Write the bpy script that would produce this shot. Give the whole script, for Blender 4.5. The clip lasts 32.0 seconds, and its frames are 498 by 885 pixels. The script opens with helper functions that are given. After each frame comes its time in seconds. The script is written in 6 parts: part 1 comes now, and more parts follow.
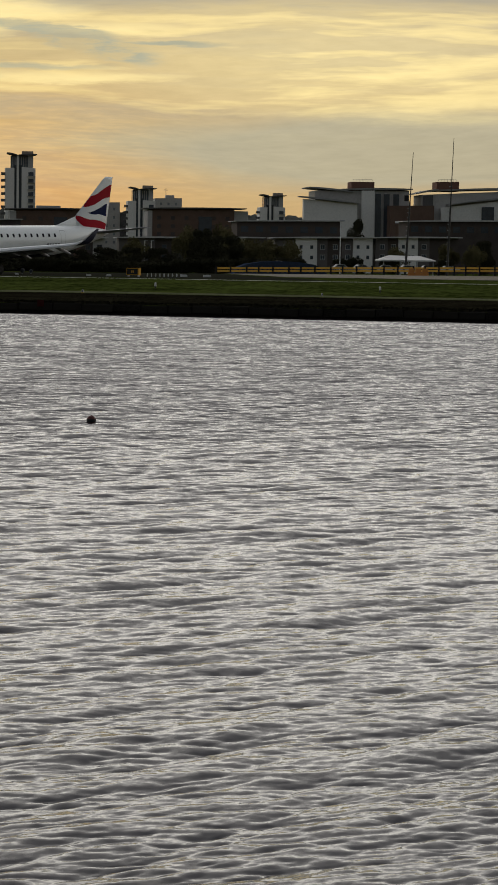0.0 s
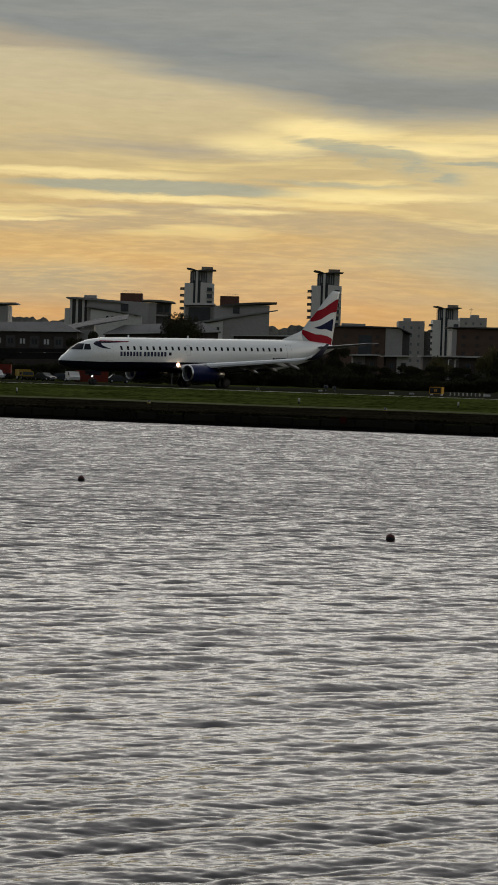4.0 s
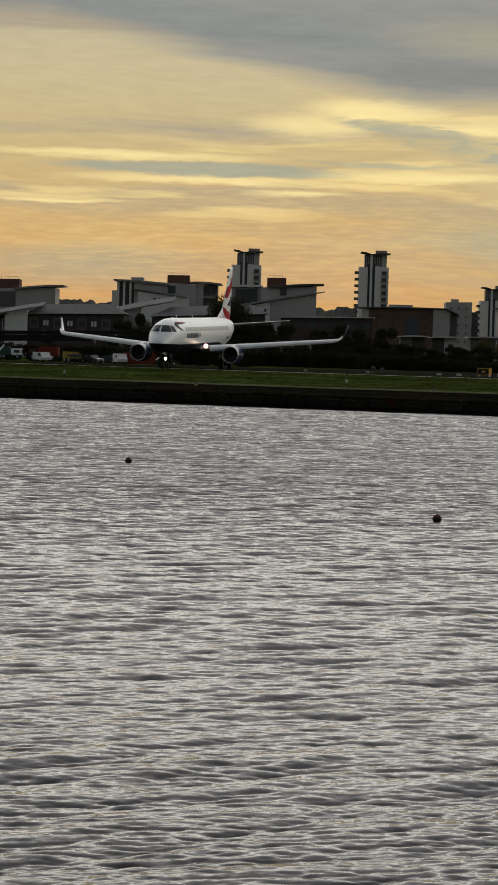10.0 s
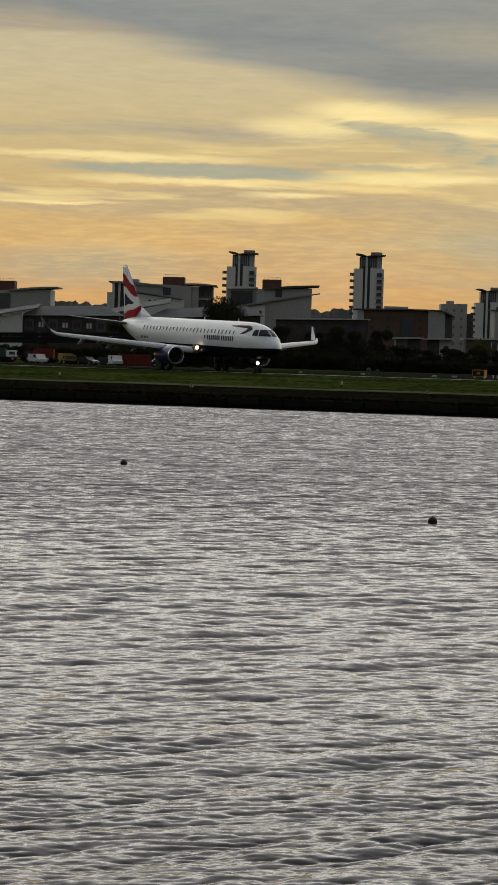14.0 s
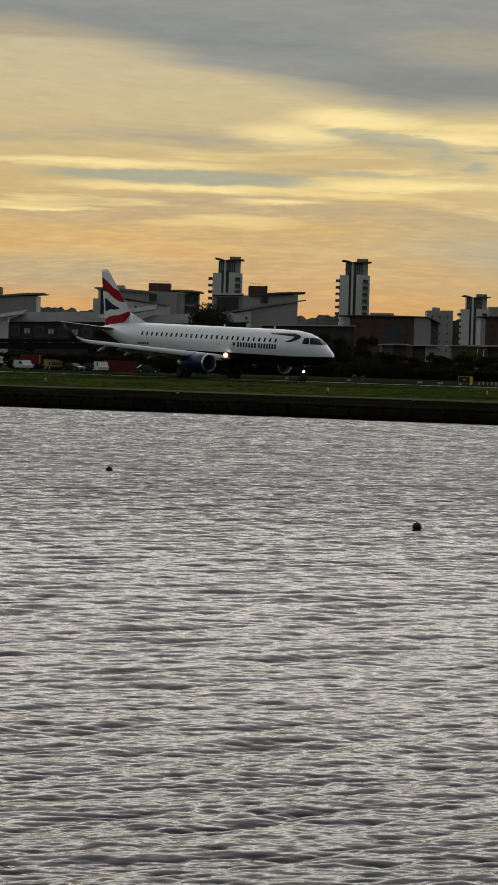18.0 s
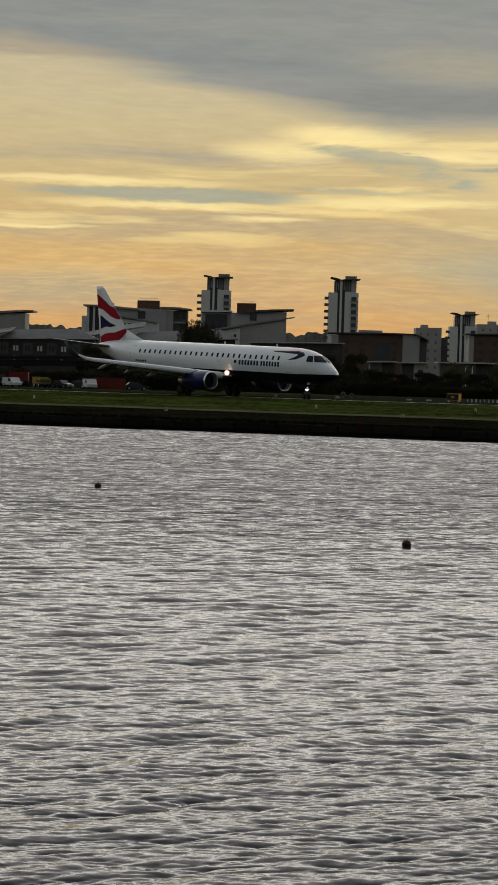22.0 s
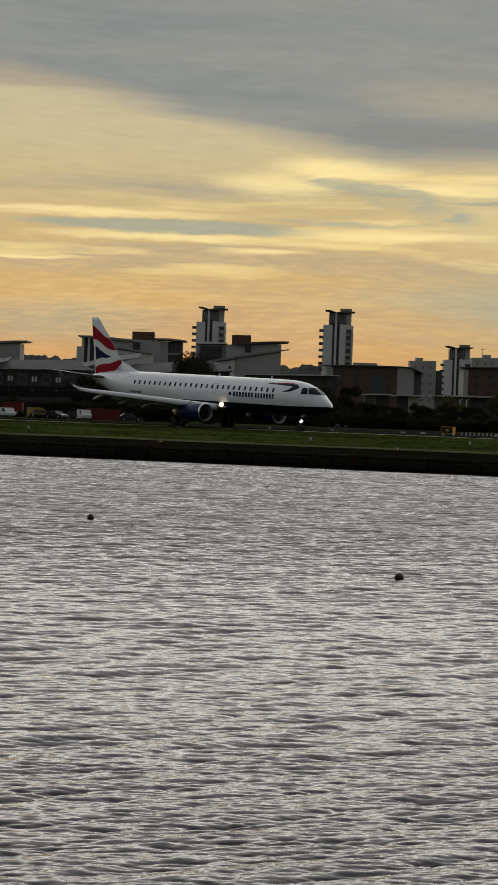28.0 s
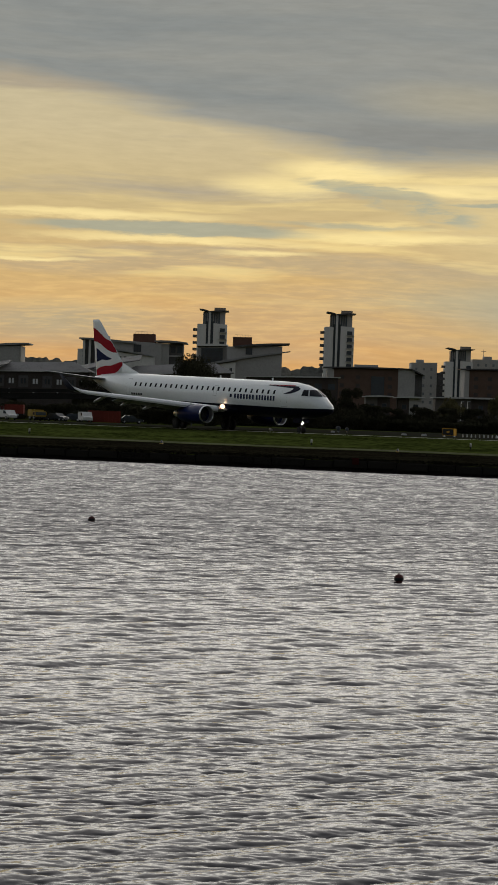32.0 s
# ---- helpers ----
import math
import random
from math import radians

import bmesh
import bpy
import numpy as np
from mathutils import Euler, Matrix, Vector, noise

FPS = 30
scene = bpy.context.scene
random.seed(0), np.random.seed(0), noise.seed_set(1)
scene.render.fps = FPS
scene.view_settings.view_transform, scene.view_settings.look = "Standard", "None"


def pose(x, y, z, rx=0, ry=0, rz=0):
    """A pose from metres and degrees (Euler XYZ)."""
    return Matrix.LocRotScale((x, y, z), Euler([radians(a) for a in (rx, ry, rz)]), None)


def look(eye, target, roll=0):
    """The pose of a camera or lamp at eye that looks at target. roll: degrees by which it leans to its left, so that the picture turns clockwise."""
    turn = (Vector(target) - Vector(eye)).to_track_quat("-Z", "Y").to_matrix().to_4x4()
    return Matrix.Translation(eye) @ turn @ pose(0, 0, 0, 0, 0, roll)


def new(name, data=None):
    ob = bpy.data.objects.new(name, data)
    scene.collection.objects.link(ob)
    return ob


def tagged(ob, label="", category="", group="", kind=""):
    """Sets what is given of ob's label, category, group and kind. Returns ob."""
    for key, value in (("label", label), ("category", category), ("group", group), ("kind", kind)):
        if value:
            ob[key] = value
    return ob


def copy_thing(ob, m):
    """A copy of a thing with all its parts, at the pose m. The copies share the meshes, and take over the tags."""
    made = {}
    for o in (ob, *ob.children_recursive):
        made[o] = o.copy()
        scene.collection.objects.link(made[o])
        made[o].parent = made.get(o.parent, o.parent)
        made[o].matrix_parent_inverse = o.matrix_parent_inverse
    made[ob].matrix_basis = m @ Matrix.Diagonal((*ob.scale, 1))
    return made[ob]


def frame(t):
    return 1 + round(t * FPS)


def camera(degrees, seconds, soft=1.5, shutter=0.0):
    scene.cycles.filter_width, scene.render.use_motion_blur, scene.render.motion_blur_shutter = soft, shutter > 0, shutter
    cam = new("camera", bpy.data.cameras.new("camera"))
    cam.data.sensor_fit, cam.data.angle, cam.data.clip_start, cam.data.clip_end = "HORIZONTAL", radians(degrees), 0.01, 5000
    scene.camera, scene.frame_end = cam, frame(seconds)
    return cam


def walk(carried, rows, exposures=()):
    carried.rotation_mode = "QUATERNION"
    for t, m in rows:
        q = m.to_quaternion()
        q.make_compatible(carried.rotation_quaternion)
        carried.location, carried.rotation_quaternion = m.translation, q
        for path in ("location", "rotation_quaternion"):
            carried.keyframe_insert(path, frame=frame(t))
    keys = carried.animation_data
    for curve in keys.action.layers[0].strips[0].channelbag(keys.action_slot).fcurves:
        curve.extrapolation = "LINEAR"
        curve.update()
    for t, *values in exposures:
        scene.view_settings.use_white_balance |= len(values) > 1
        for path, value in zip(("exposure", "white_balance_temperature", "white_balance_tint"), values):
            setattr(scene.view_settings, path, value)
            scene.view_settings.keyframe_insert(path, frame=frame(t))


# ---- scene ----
cam = camera(12.0, 32.0, soft=1.6)
EYE = Vector((0.0, 0.0, 3.3))


def aim(pan, tilt, roll):
    """Pose of the camera at EYE: pan to the right, tilt up, roll, in degrees."""
    a, b = radians(pan), radians(tilt)
    way = Vector((math.sin(a) * math.cos(b), math.cos(a) * math.cos(b), math.sin(b)))
    return look(EYE, EYE + way * 100, roll)


# seconds, pan, tilt, roll
PAN = [
    (0.0, 7.631, -4.352, 0.820),
    (0.3, 5.026, -4.175, 0.872),
    (0.5, 3.662, -3.958, 0.981),
    (0.6, 3.110, -3.820, 1.067),
    (1.0, 1.348, -3.262, 1.578),
    (1.5, 0.289, -2.458, 2.159),
    (2.0, -0.009, -1.807, 2.486),
    (2.5, 0.112, -1.455, 2.434),
    (3.0, 0.345, -1.384, 2.256),
    (3.5, 0.543, -1.504, 1.987),
    (5.5, -1.137, -2.022, 1.570),
    (6.0, -1.448, -2.069, 1.584),
    (6.5, -1.509, -2.052, 1.606),
    (7.0, -1.363, -2.020, 1.695),
    (7.5, -1.190, -2.024, 1.766),
    (8.0, -1.062, -2.041, 1.767),
    (8.5, -0.960, -2.050, 1.731),
    (9.0, -0.907, -2.077, 1.818),
    (9.5, -0.864, -2.114, 1.852),
    (10.0, -0.827, -2.148, 1.707),
    (10.5, -0.764, -2.175, 1.808),
    (11.0, -0.725, -2.179, 1.735),
    (11.5, -0.670, -2.179, 1.676),
    (12.0, -0.646, -2.160, 1.683),
    (12.5, -0.644, -2.141, 1.673),
    (13.0, -0.649, -2.120, 1.682),
    (13.5, -0.691, -2.117, 1.676),
    (14.0, -0.715, -2.103, 1.686),
    (14.5, -0.688, -2.095, 1.734),
    (15.0, -0.607, -2.081, 1.683),
    (15.5, -0.499, -2.061, 1.752),
    (17.5, -0.339, -2.005, 1.655),
    (18.0, -0.378, -1.939, 1.735),
    (18.5, -0.405, -1.785, 1.886),
    (19.0, -0.400, -1.587, 1.997),
    (19.5, -0.341, -1.451, 1.927),
    (20.0, -0.255, -1.425, 1.897),
    (20.5, -0.183, -1.478, 1.754),
    (21.0, -0.144, -1.548, 1.647),
    (21.5, -0.124, -1.560, 1.644),
    (22.0, -0.117, -1.515, 1.737),
    (22.5, -0.127, -1.395, 1.757),
    (23.0, -0.163, -1.256, 1.866),
    (23.5, -0.188, -1.108, 1.949),
    (24.0, -0.192, -1.017, 2.002),
    (24.5, -0.142, -0.988, 1.984),
    (25.0, -0.083, -0.982, 1.962),
    (25.5, -0.030, -0.957, 2.067),
    (27.5, 0.022, -0.766, 2.098),
    (28.0, 0.000, -0.741, 2.111),
    (28.5, -0.003, -0.727, 2.095),
    (29.0, -0.023, -0.734, 2.058),
    (29.5, -0.021, -0.747, 2.096),
    (30.0, 0.013, -0.765, 2.099),
    (30.5, 0.037, -0.774, 2.042),
    (31.0, 0.027, -0.763, 2.117),
    (31.5, 0.004, -0.739, 2.054),
    (32.0, -0.027, -0.693, 2.045),
]
walk(cam, [(t, aim(p, q, r)) for t, p, q, r in PAN], [(0.0, 0.08), (0.4, 0.03), (1.0, 0.0), (32.0, 0.0)])

# ---- world, sun, light ----
world = bpy.data.worlds.new("evening_sky")
scene.world = world
world.use_nodes = True
WN, WL = world.node_tree.nodes, world.node_tree.links
WN.clear()


def wmath(op, a, b=None, c=None, clamp=False):
    n = WN.new("ShaderNodeMath")
    n.operation, n.use_clamp = op, clamp
    for i, s in enumerate((a, b, c)):
        if s is None:
            continue
        if isinstance(s, (int, float)):
            n.inputs[i].default_value = s
        else:
            WL.new(s, n.inputs[i])
    return n.outputs[0]


def wvec(x, y, z=0.0):
    n = WN.new("ShaderNodeCombineXYZ")
    for i, s in enumerate((x, y, z)):
        if isinstance(s, (int, float)):
            n.inputs[i].default_value = s
        else:
            WL.new(s, n.inputs[i])
    return n.outputs[0]


def wnoise(vec, scale, detail=3.0, rough=0.5):
    n = WN.new("ShaderNodeTexNoise")
    WL.new(vec, n.inputs["Vector"])
    n.inputs["Scale"].default_value, n.inputs["Detail"].default_value = scale, detail
    n.inputs["Roughness"].default_value = rough
    return n.outputs[0]


def wramp(fac, stops):
    n = WN.new("ShaderNodeValToRGB")
    WL.new(fac, n.inputs[0])
    r = n.color_ramp
    while len(r.elements) < len(stops):
        r.elements.new(0.5)
    for e, (p, c) in zip(r.elements, stops):
        e.position, e.color = p, (*c, 1.0)
    return n.outputs[0]


def wmix(fac, a, b):
    n = WN.new("ShaderNodeMix")
    n.data_type = "RGBA"
    for sock, s in ((n.inputs[0], fac), (n.inputs[6], a), (n.inputs[7], b)):
        if isinstance(s, (int, float)):
            sock.default_value = s
        elif isinstance(s, tuple):
            sock.default_value = (*s, 1.0)
        else:
            WL.new(s, sock)
    return n.outputs[2]


def wbump(az, el, a0, e0, wa, we):
    """A soft oval, 1 at (a0, e0), fading to 0 at the half widths wa, we."""
    u = wmath("DIVIDE", wmath("SUBTRACT", az, a0), wa)
    v = wmath("DIVIDE", wmath("SUBTRACT", el, e0), we)
    d = wmath("ADD", wmath("MULTIPLY", u, u), wmath("MULTIPLY", v, v))
    return wmath("POWER", wmath("SUBTRACT", 1.0, d, clamp=True), 1.5)


coord = WN.new("ShaderNodeTexCoord")
split = WN.new("ShaderNodeSeparateXYZ")
WL.new(coord.outputs["Generated"], split.inputs[0])
DEG = 57.29578
azim = wmath("MULTIPLY", wmath("ARCTAN2", split.outputs[0], split.outputs[1]), DEG)
elev = wmath("MULTIPLY", wmath("ARCSINE", split.outputs[2]), DEG)

# cloud layers: long flat streaks near the horizon, a grey deck above
warp = wmath("SUBTRACT", wnoise(wvec(wmath("MULTIPLY", azim, 0.10), wmath("MULTIPLY", elev, 0.30), 3.1), 1.0, 3), 0.5)
el_w = wmath("ADD", elev, wmath("MULTIPLY", warp, 0.9))
streak = wnoise(wvec(wmath("MULTIPLY", azim, 0.10), wmath("MULTIPLY", el_w, 1.15), 7.7), 1.0, 5, 0.55)
thin = wnoise(wvec(wmath("MULTIPLY", azim, 0.20), wmath("MULTIPLY", el_w, 2.2), 2.2), 1.0, 4, 0.55)
fine = wnoise(wvec(wmath("MULTIPLY", azim, 1.1), wmath("MULTIPLY", el_w, 6.0), 1.3), 1.0, 5, 0.6)
ripple = wnoise(wvec(wmath("MULTIPLY", azim, 1.7), wmath("MULTIPLY", el_w, 13.0), 5.3), 1.0, 3, 0.55)
base = wramp(wmath("DIVIDE", el_w, 12.0), [
    (0.0, (0.66, 0.345, 0.125)), (0.14, (0.73, 0.405, 0.15)), (0.27, (0.68, 0.45, 0.19)),
    (0.42, (0.64, 0.49, 0.24)), (0.56, (0.63, 0.52, 0.31)), (0.72, (0.55, 0.48, 0.32)), (1.0, (0.42, 0.40, 0.31))])
pale = wramp(wmath("DIVIDE", el_w, 12.0), [(0.0, (0.60, 0.38, 0.16)), (0.2, (0.60, 0.43, 0.21)), (0.6, (0.58, 0.48, 0.28)), (1.0, (0.36, 0.36, 0.30))])
base = wmix(wmath("DIVIDE", wmath("SUBTRACT", azim, 2.0), 5.0, clamp=True), base, pale)
low_part = wmath("SUBTRACT", 1.0, wmath("MULTIPLY", wmath("MULTIPLY", wmath("SUBTRACT", elev, 4.85), 3.0, clamp=True), wmath("DIVIDE", wmath("SUBTRACT", 2.5, azim), 3.0, clamp=True)))
band = wmath("MULTIPLY", wmath("MULTIPLY", wbump(azim, elev, 3.0, 4.5, 60.0, 3.4), 1.15, clamp=True), low_part)
veil = wmath("MULTIPLY", wmath("SUBTRACT", 0.53, streak), 7.0, clamp=True)
thick_veil = wmath("ADD", 0.32, wmath("MULTIPLY", wmath("SUBTRACT", elev, 3.0), 0.25, clamp=True))
c1 = wmix(wmath("MULTIPLY", veil, thick_veil), base, (0.45, 0.38, 0.27))
bright = wmath("MULTIPLY", wmath("SUBTRACT", thin, 0.50), 7.0, clamp=True)
rising = wmath("DIVIDE", wmath("SUBTRACT", elev, 1.7), 2.0, clamp=True)
c2 = wmix(wmath("MULTIPLY", wmath("MULTIPLY", bright, wmath("MULTIPLY", band, rising)), 0.68), c1, (1.0, 0.77, 0.32))
hazy = wmath("MULTIPLY", wmath("MAXIMUM", wbump(azim, el_w, -4.8, 2.1, 3.4, 0.75), wmath("MULTIPLY", wbump(azim, el_w, 4.8, 2.95, 3.6, 0.7), 0.8)), 0.75)
c2 = wmix(hazy, c2, (0.50, 0.42, 0.265))
# mottled small cloudlets low down
cells = wmath("MULTIPLY", wmath("SUBTRACT", ripple, 0.45), 5.0, clamp=True)
c2 = wmix(wmath("MULTIPLY", wmath("MULTIPLY", cells, wbump(azim, el_w, -2.0, 2.6, 12.0, 2.1)), 0.38), c2, (0.86, 0.57, 0.22))
# the plain mauve-grey clear strip towards the north
clear = wmath("MULTIPLY", wbump(azim, el_w, 11.5, 2.75, 8.5, 1.15), 2.0, clamp=True)
c2 = wmix(wmath("MULTIPLY", clear, 0.85), c2, (0.465, 0.425, 0.30))
# clear gaps of pale blue-green sky, and lit cloud edges beside them
torn = wmath("ADD", elev, wmath("ADD", wmath("MULTIPLY", wmath("SUBTRACT", thin, 0.5), 0.40), wmath("MULTIPLY", wmath("SUBTRACT", fine, 0.5), 0.22)))
gap_a = wmath("MULTIPLY", wbump(azim, torn, -2.3, 4.38, 4.2, 0.21), 2.2, clamp=True)
wisps = wmath("MULTIPLY_ADD", wmath("MULTIPLY", wmath("SUBTRACT", fine, 0.46), 6.0, clamp=True), 0.75, 0.25)
slant = wmath("ADD", torn, wmath("MULTIPLY", wmath("SUBTRACT", azim, 3.6), 0.22))
az_b = wmath("ADD", azim, wmath("MULTIPLY", wmath("SUBTRACT", thin, 0.5), 3.0))
wedge = wmath("ADD", wmath("ADD", elev, wmath("MULTIPLY", wmath("SUBTRACT", ripple, 0.5), 0.30)), wmath("MULTIPLY", wmath("SUBTRACT", azim, 2.3), 0.09))
gap_b = wmath("MAXIMUM", wmath("MULTIPLY", wmath("MULTIPLY", wbump(az_b, wedge, 2.85, 5.50, 1.75, 0.21), 1.9, clamp=True), wmath("MULTIPLY_ADD", wisps, 0.4, 0.6)),
              wmath("MULTIPLY", wmath("MULTIPLY", wbump(azim, slant, 3.7, 5.16, 2.1, 0.36), 1.9, clamp=True), wisps))
gap_c = wmath("MULTIPLY", wbump(azim, torn, 5.6, 5.15, 1.6, 0.09), 1.2, clamp=True)
gap_d = wmath("MULTIPLY", wbump(azim, torn, 2.2, 4.62, 2.6, 0.10), 0.8, clamp=True)
gaps = wmath("MAXIMUM", wmath("MAXIMUM", gap_a, gap_b), wmath("MAXIMUM", gap_c, gap_d))
lit_a = wmath("MAXIMUM", wmath("MULTIPLY", wbump(azim, torn, 2.0, 5.93, 2.2, 0.36), 1.3, clamp=True), wmath("MAXIMUM", wbump(azim, torn, 0.5, 5.5, 2.0, 0.42), wbump(azim, torn, 4.6, 5.5, 3.0, 0.28)))
lit_b = wmath("MAXIMUM", wmath("MAXIMUM", wbump(azim, torn, -2.0, 4.13, 4.5, 0.16), wbump(azim, torn, -4.2, 4.67, 4.5, 0.16)),
              wmath("MAXIMUM", wbump(azim, torn, -5.6, 3.56, 2.2, 0.08), wmath("MAXIMUM", wbump(azim, torn, 3.6, 4.36, 4.0, 0.20), wbump(azim, torn, 0.2, 3.85, 1.6, 0.12))))
shelf = wmath("MULTIPLY", wmath("SUBTRACT", wmath("ADD", torn, wmath("MULTIPLY", wmath("MAXIMUM", wmath("SUBTRACT", azim, 7.0), 0.0), 0.05)), 3.45), 4.0, clamp=True)
lit_c = wmath("MULTIPLY", wmath("MULTIPLY", wbump(azim, torn, 10.0, 4.9, 8.0, 2.2), shelf), wmath("MULTIPLY_ADD", bright, 0.7, 0.6))
c3 = wmix(wmath("MULTIPLY", wmath("MAXIMUM", wmath("MAXIMUM", lit_a, lit_b), lit_c), 0.85, clamp=True), c2, (1.04, 0.83, 0.38))
c4 = wmix(wmath("MULTIPLY", gaps, 0.82), c3, (0.395, 0.405, 0.31))
# the grey deck
rim = wmath("MULTIPLY_ADD", wmath("DIVIDE", wmath("SUBTRACT", 3.0, azim), 9.0, clamp=True), 1.75, 6.2)
edge = wmath("ADD", wmath("SUBTRACT", elev, rim), wmath("ADD", wmath("MULTIPLY", wmath("SUBTRACT", streak, 0.5), 1.0), wmath("ADD", wmath("MULTIPLY", wmath("SUBTRACT", thin, 0.5), 0.6), wmath("MULTIPLY", wmath("SUBTRACT", fine, 0.5), 0.3))))
deck_f = wmath("MULTIPLY", wmath("ADD", edge, 0.22), 1.9, clamp=True)
deck = wmix(wmath("MULTIPLY", wmath("SUBTRACT", streak, 0.35), 3.0, clamp=True), (0.255, 0.268, 0.258), (0.338, 0.33, 0.29))
deck = wmix(wmath("MULTIPLY", wbump(azim, el_w, 5.0, 7.6, 3.4, 0.60), 0.9), deck, (0.40, 0.365, 0.275))
deck = wmix(wmath("MULTIPLY", wbump(azim, el_w, 4.2, 6.75, 4.0, 0.5), 0.7), deck, (0.25, 0.245, 0.225))
low_sky = wmix(deck_f, c4, deck)
high = wramp(wmath("DIVIDE", elev, 90.0), [
    (0.0, (1.2, 1.1, 0.95)), (0.122, (1.75, 1.66, 1.45)), (0.145, (2.39, 2.27, 2.02)), (0.185, (2.15, 2.06, 1.90)), (0.25, (1.51, 1.45, 1.37)), (0.35, (1.07, 1.03, 0.98)),
    (0.5, (0.84, 0.81, 0.80)), (0.66, (0.66, 0.65, 0.66)), (1.0, (0.38, 0.41, 0.46))])
all_sky = wmix(wmath("DIVIDE", wmath("SUBTRACT", elev, 10.4), 1.3, clamp=True), low_sky, high)
grain = wmath("ADD", 0.83, wmath("ADD", wmath("MULTIPLY", fine, 0.24), wmath("MULTIPLY", ripple, 0.13)))
# brightest over the sunset, dusky behind
west = wmath("POWER", wmath("MULTIPLY_ADD", wmath("COSINE", wmath("DIVIDE", azim, DEG)), 0.5, 0.5), 1.6)
dusk = wmath("MULTIPLY", grain, wmath("MULTIPLY_ADD", west, 0.82, 0.18))
tint = WN.new("ShaderNodeMix")
tint.data_type, tint.blend_type = "RGBA", "MULTIPLY"
tint.inputs[0].default_value = 1.0
cool = wmix(west, (0.86, 0.99, 1.16), (1.0, 1.0, 1.0))
tint_b = WN.new("ShaderNodeMix")
tint_b.data_type, tint_b.blend_type = "RGBA", "MULTIPLY"
tint_b.inputs[0].default_value = 1.0
WL.new(all_sky, tint_b.inputs[6])
WL.new(cool, tint_b.inputs[7])
WL.new(tint_b.outputs[2], tint.inputs[6])
WL.new(dusk, tint.inputs[7])
cloud = tint.outputs[2]

sky = WN.new("ShaderNodeTexSky")
sky.sky_type = "NISHITA"
sky.sun_disc = False
sky.sun_elevation, sky.sun_rotation = radians(14.0), radians(75.0)
back = WN.new("ShaderNodeBackground")
WL.new(sky.outputs[0], back.inputs[0])
back.inputs[1].default_value = 0.05
glow = WN.new("ShaderNodeBackground")
WL.new(cloud, glow.inputs[0])
glow.inputs[1].default_value = 1.0
both = WN.new("ShaderNodeMixShader")
both.inputs[0].default_value = 0.93
WL.new(back.outputs[0], both.inputs[1])
WL.new(glow.outputs[0], both.inputs[2])
out = WN.new("ShaderNodeOutputWorld")
WL.new(both.outputs[0], out.inputs[0])

sun = new("sun", bpy.data.lights.new("sun", "SUN"))
sun.data.energy, sun.data.angle, sun.data.color = 0.38, radians(25), (1.0, 0.88, 0.74)
sun.matrix_world = look((90, 24, 25), (0, 0, 0))
scene.view_settings.exposure = 0.0

# ---- materials ----
def material(name, colour, rough=0.7, metal=0.0, vary=0.15, scale=3.0, bump=0.0, bump_scale=30.0, stretch=(1, 1, 1), spec=0.15, each=0.25):
    """A surface with large stains and fine grain; vary is how far the colour strays."""
    m = bpy.data.materials.new(name)
    m.use_nodes = True
    n, l = m.node_tree.nodes, m.node_tree.links
    bsdf = n["Principled BSDF"]
    bsdf.inputs["Roughness"].default_value, bsdf.inputs["Metallic"].default_value = rough, metal
    bsdf.inputs["Specular IOR Level"].default_value = spec
    tc, mp = n.new("ShaderNodeTexCoord"), n.new("ShaderNodeMapping")
    mp.inputs["Scale"].default_value = stretch
    l.new(tc.outputs["Object"], mp.inputs[0])
    big, small = n.new("ShaderNodeTexNoise"), n.new("ShaderNodeTexNoise")
    big.inputs["Scale"].default_value, small.inputs["Scale"].default_value = scale, scale * 11
    big.inputs["Detail"].default_value = 4
    add = n.new("ShaderNodeMath")
    add.operation = "MULTIPLY_ADD"
    add.inputs[1].default_value = 0.6
    for t in (big, small):
        l.new(mp.outputs[0], t.inputs["Vector"])
    l.new(big.outputs[0], add.inputs[0])
    l.new(small.outputs[0], add.inputs[2])
    rnd = n.new("ShaderNodeObjectInfo")
    add2 = n.new("ShaderNodeMath")
    add2.operation = "MULTIPLY_ADD"
    add2.inputs[1].default_value = each
    l.new(rnd.outputs["Random"], add2.inputs[0])
    l.new(add.outputs[0], add2.inputs[2])
    ramp = n.new("ShaderNodeValToRGB")
    lo, hi = [c * (1 - vary) for c in colour], [min(1.0, c * (1 + vary)) for c in colour]
    ramp.color_ramp.elements[0].position, ramp.color_ramp.elements[0].color = 0.6, (*lo, 1)
    ramp.color_ramp.elements[1].position, ramp.color_ramp.elements[1].color = 1.0, (*hi, 1)
    l.new(add2.outputs[0], ramp.inputs[0])
    l.new(ramp.outputs[0], bsdf.inputs["Base Color"])
    if bump:
        bt, bn = n.new("ShaderNodeTexNoise"), n.new("ShaderNodeBump")
        bt.inputs["Scale"].default_value = bump_scale
        l.new(mp.outputs[0], bt.inputs["Vector"])
        bn.inputs["Strength"].default_value, bn.inputs["Distance"].default_value = bump, 0.05
        l.new(bt.outputs[0], bn.inputs["Height"])
        l.new(bn.outputs[0], bsdf.inputs["Normal"])
    return m


def glowing(name, colour, strength):
    m = bpy.data.materials.new(name)
    m.use_nodes = True
    b = m.node_tree.nodes["Principled BSDF"]
    b.inputs["Base Color"].default_value = (*colour, 1)
    b.inputs["Emission Color"].default_value = (*colour, 1)
    b.inputs["Emission Strength"].default_value = strength
    return m


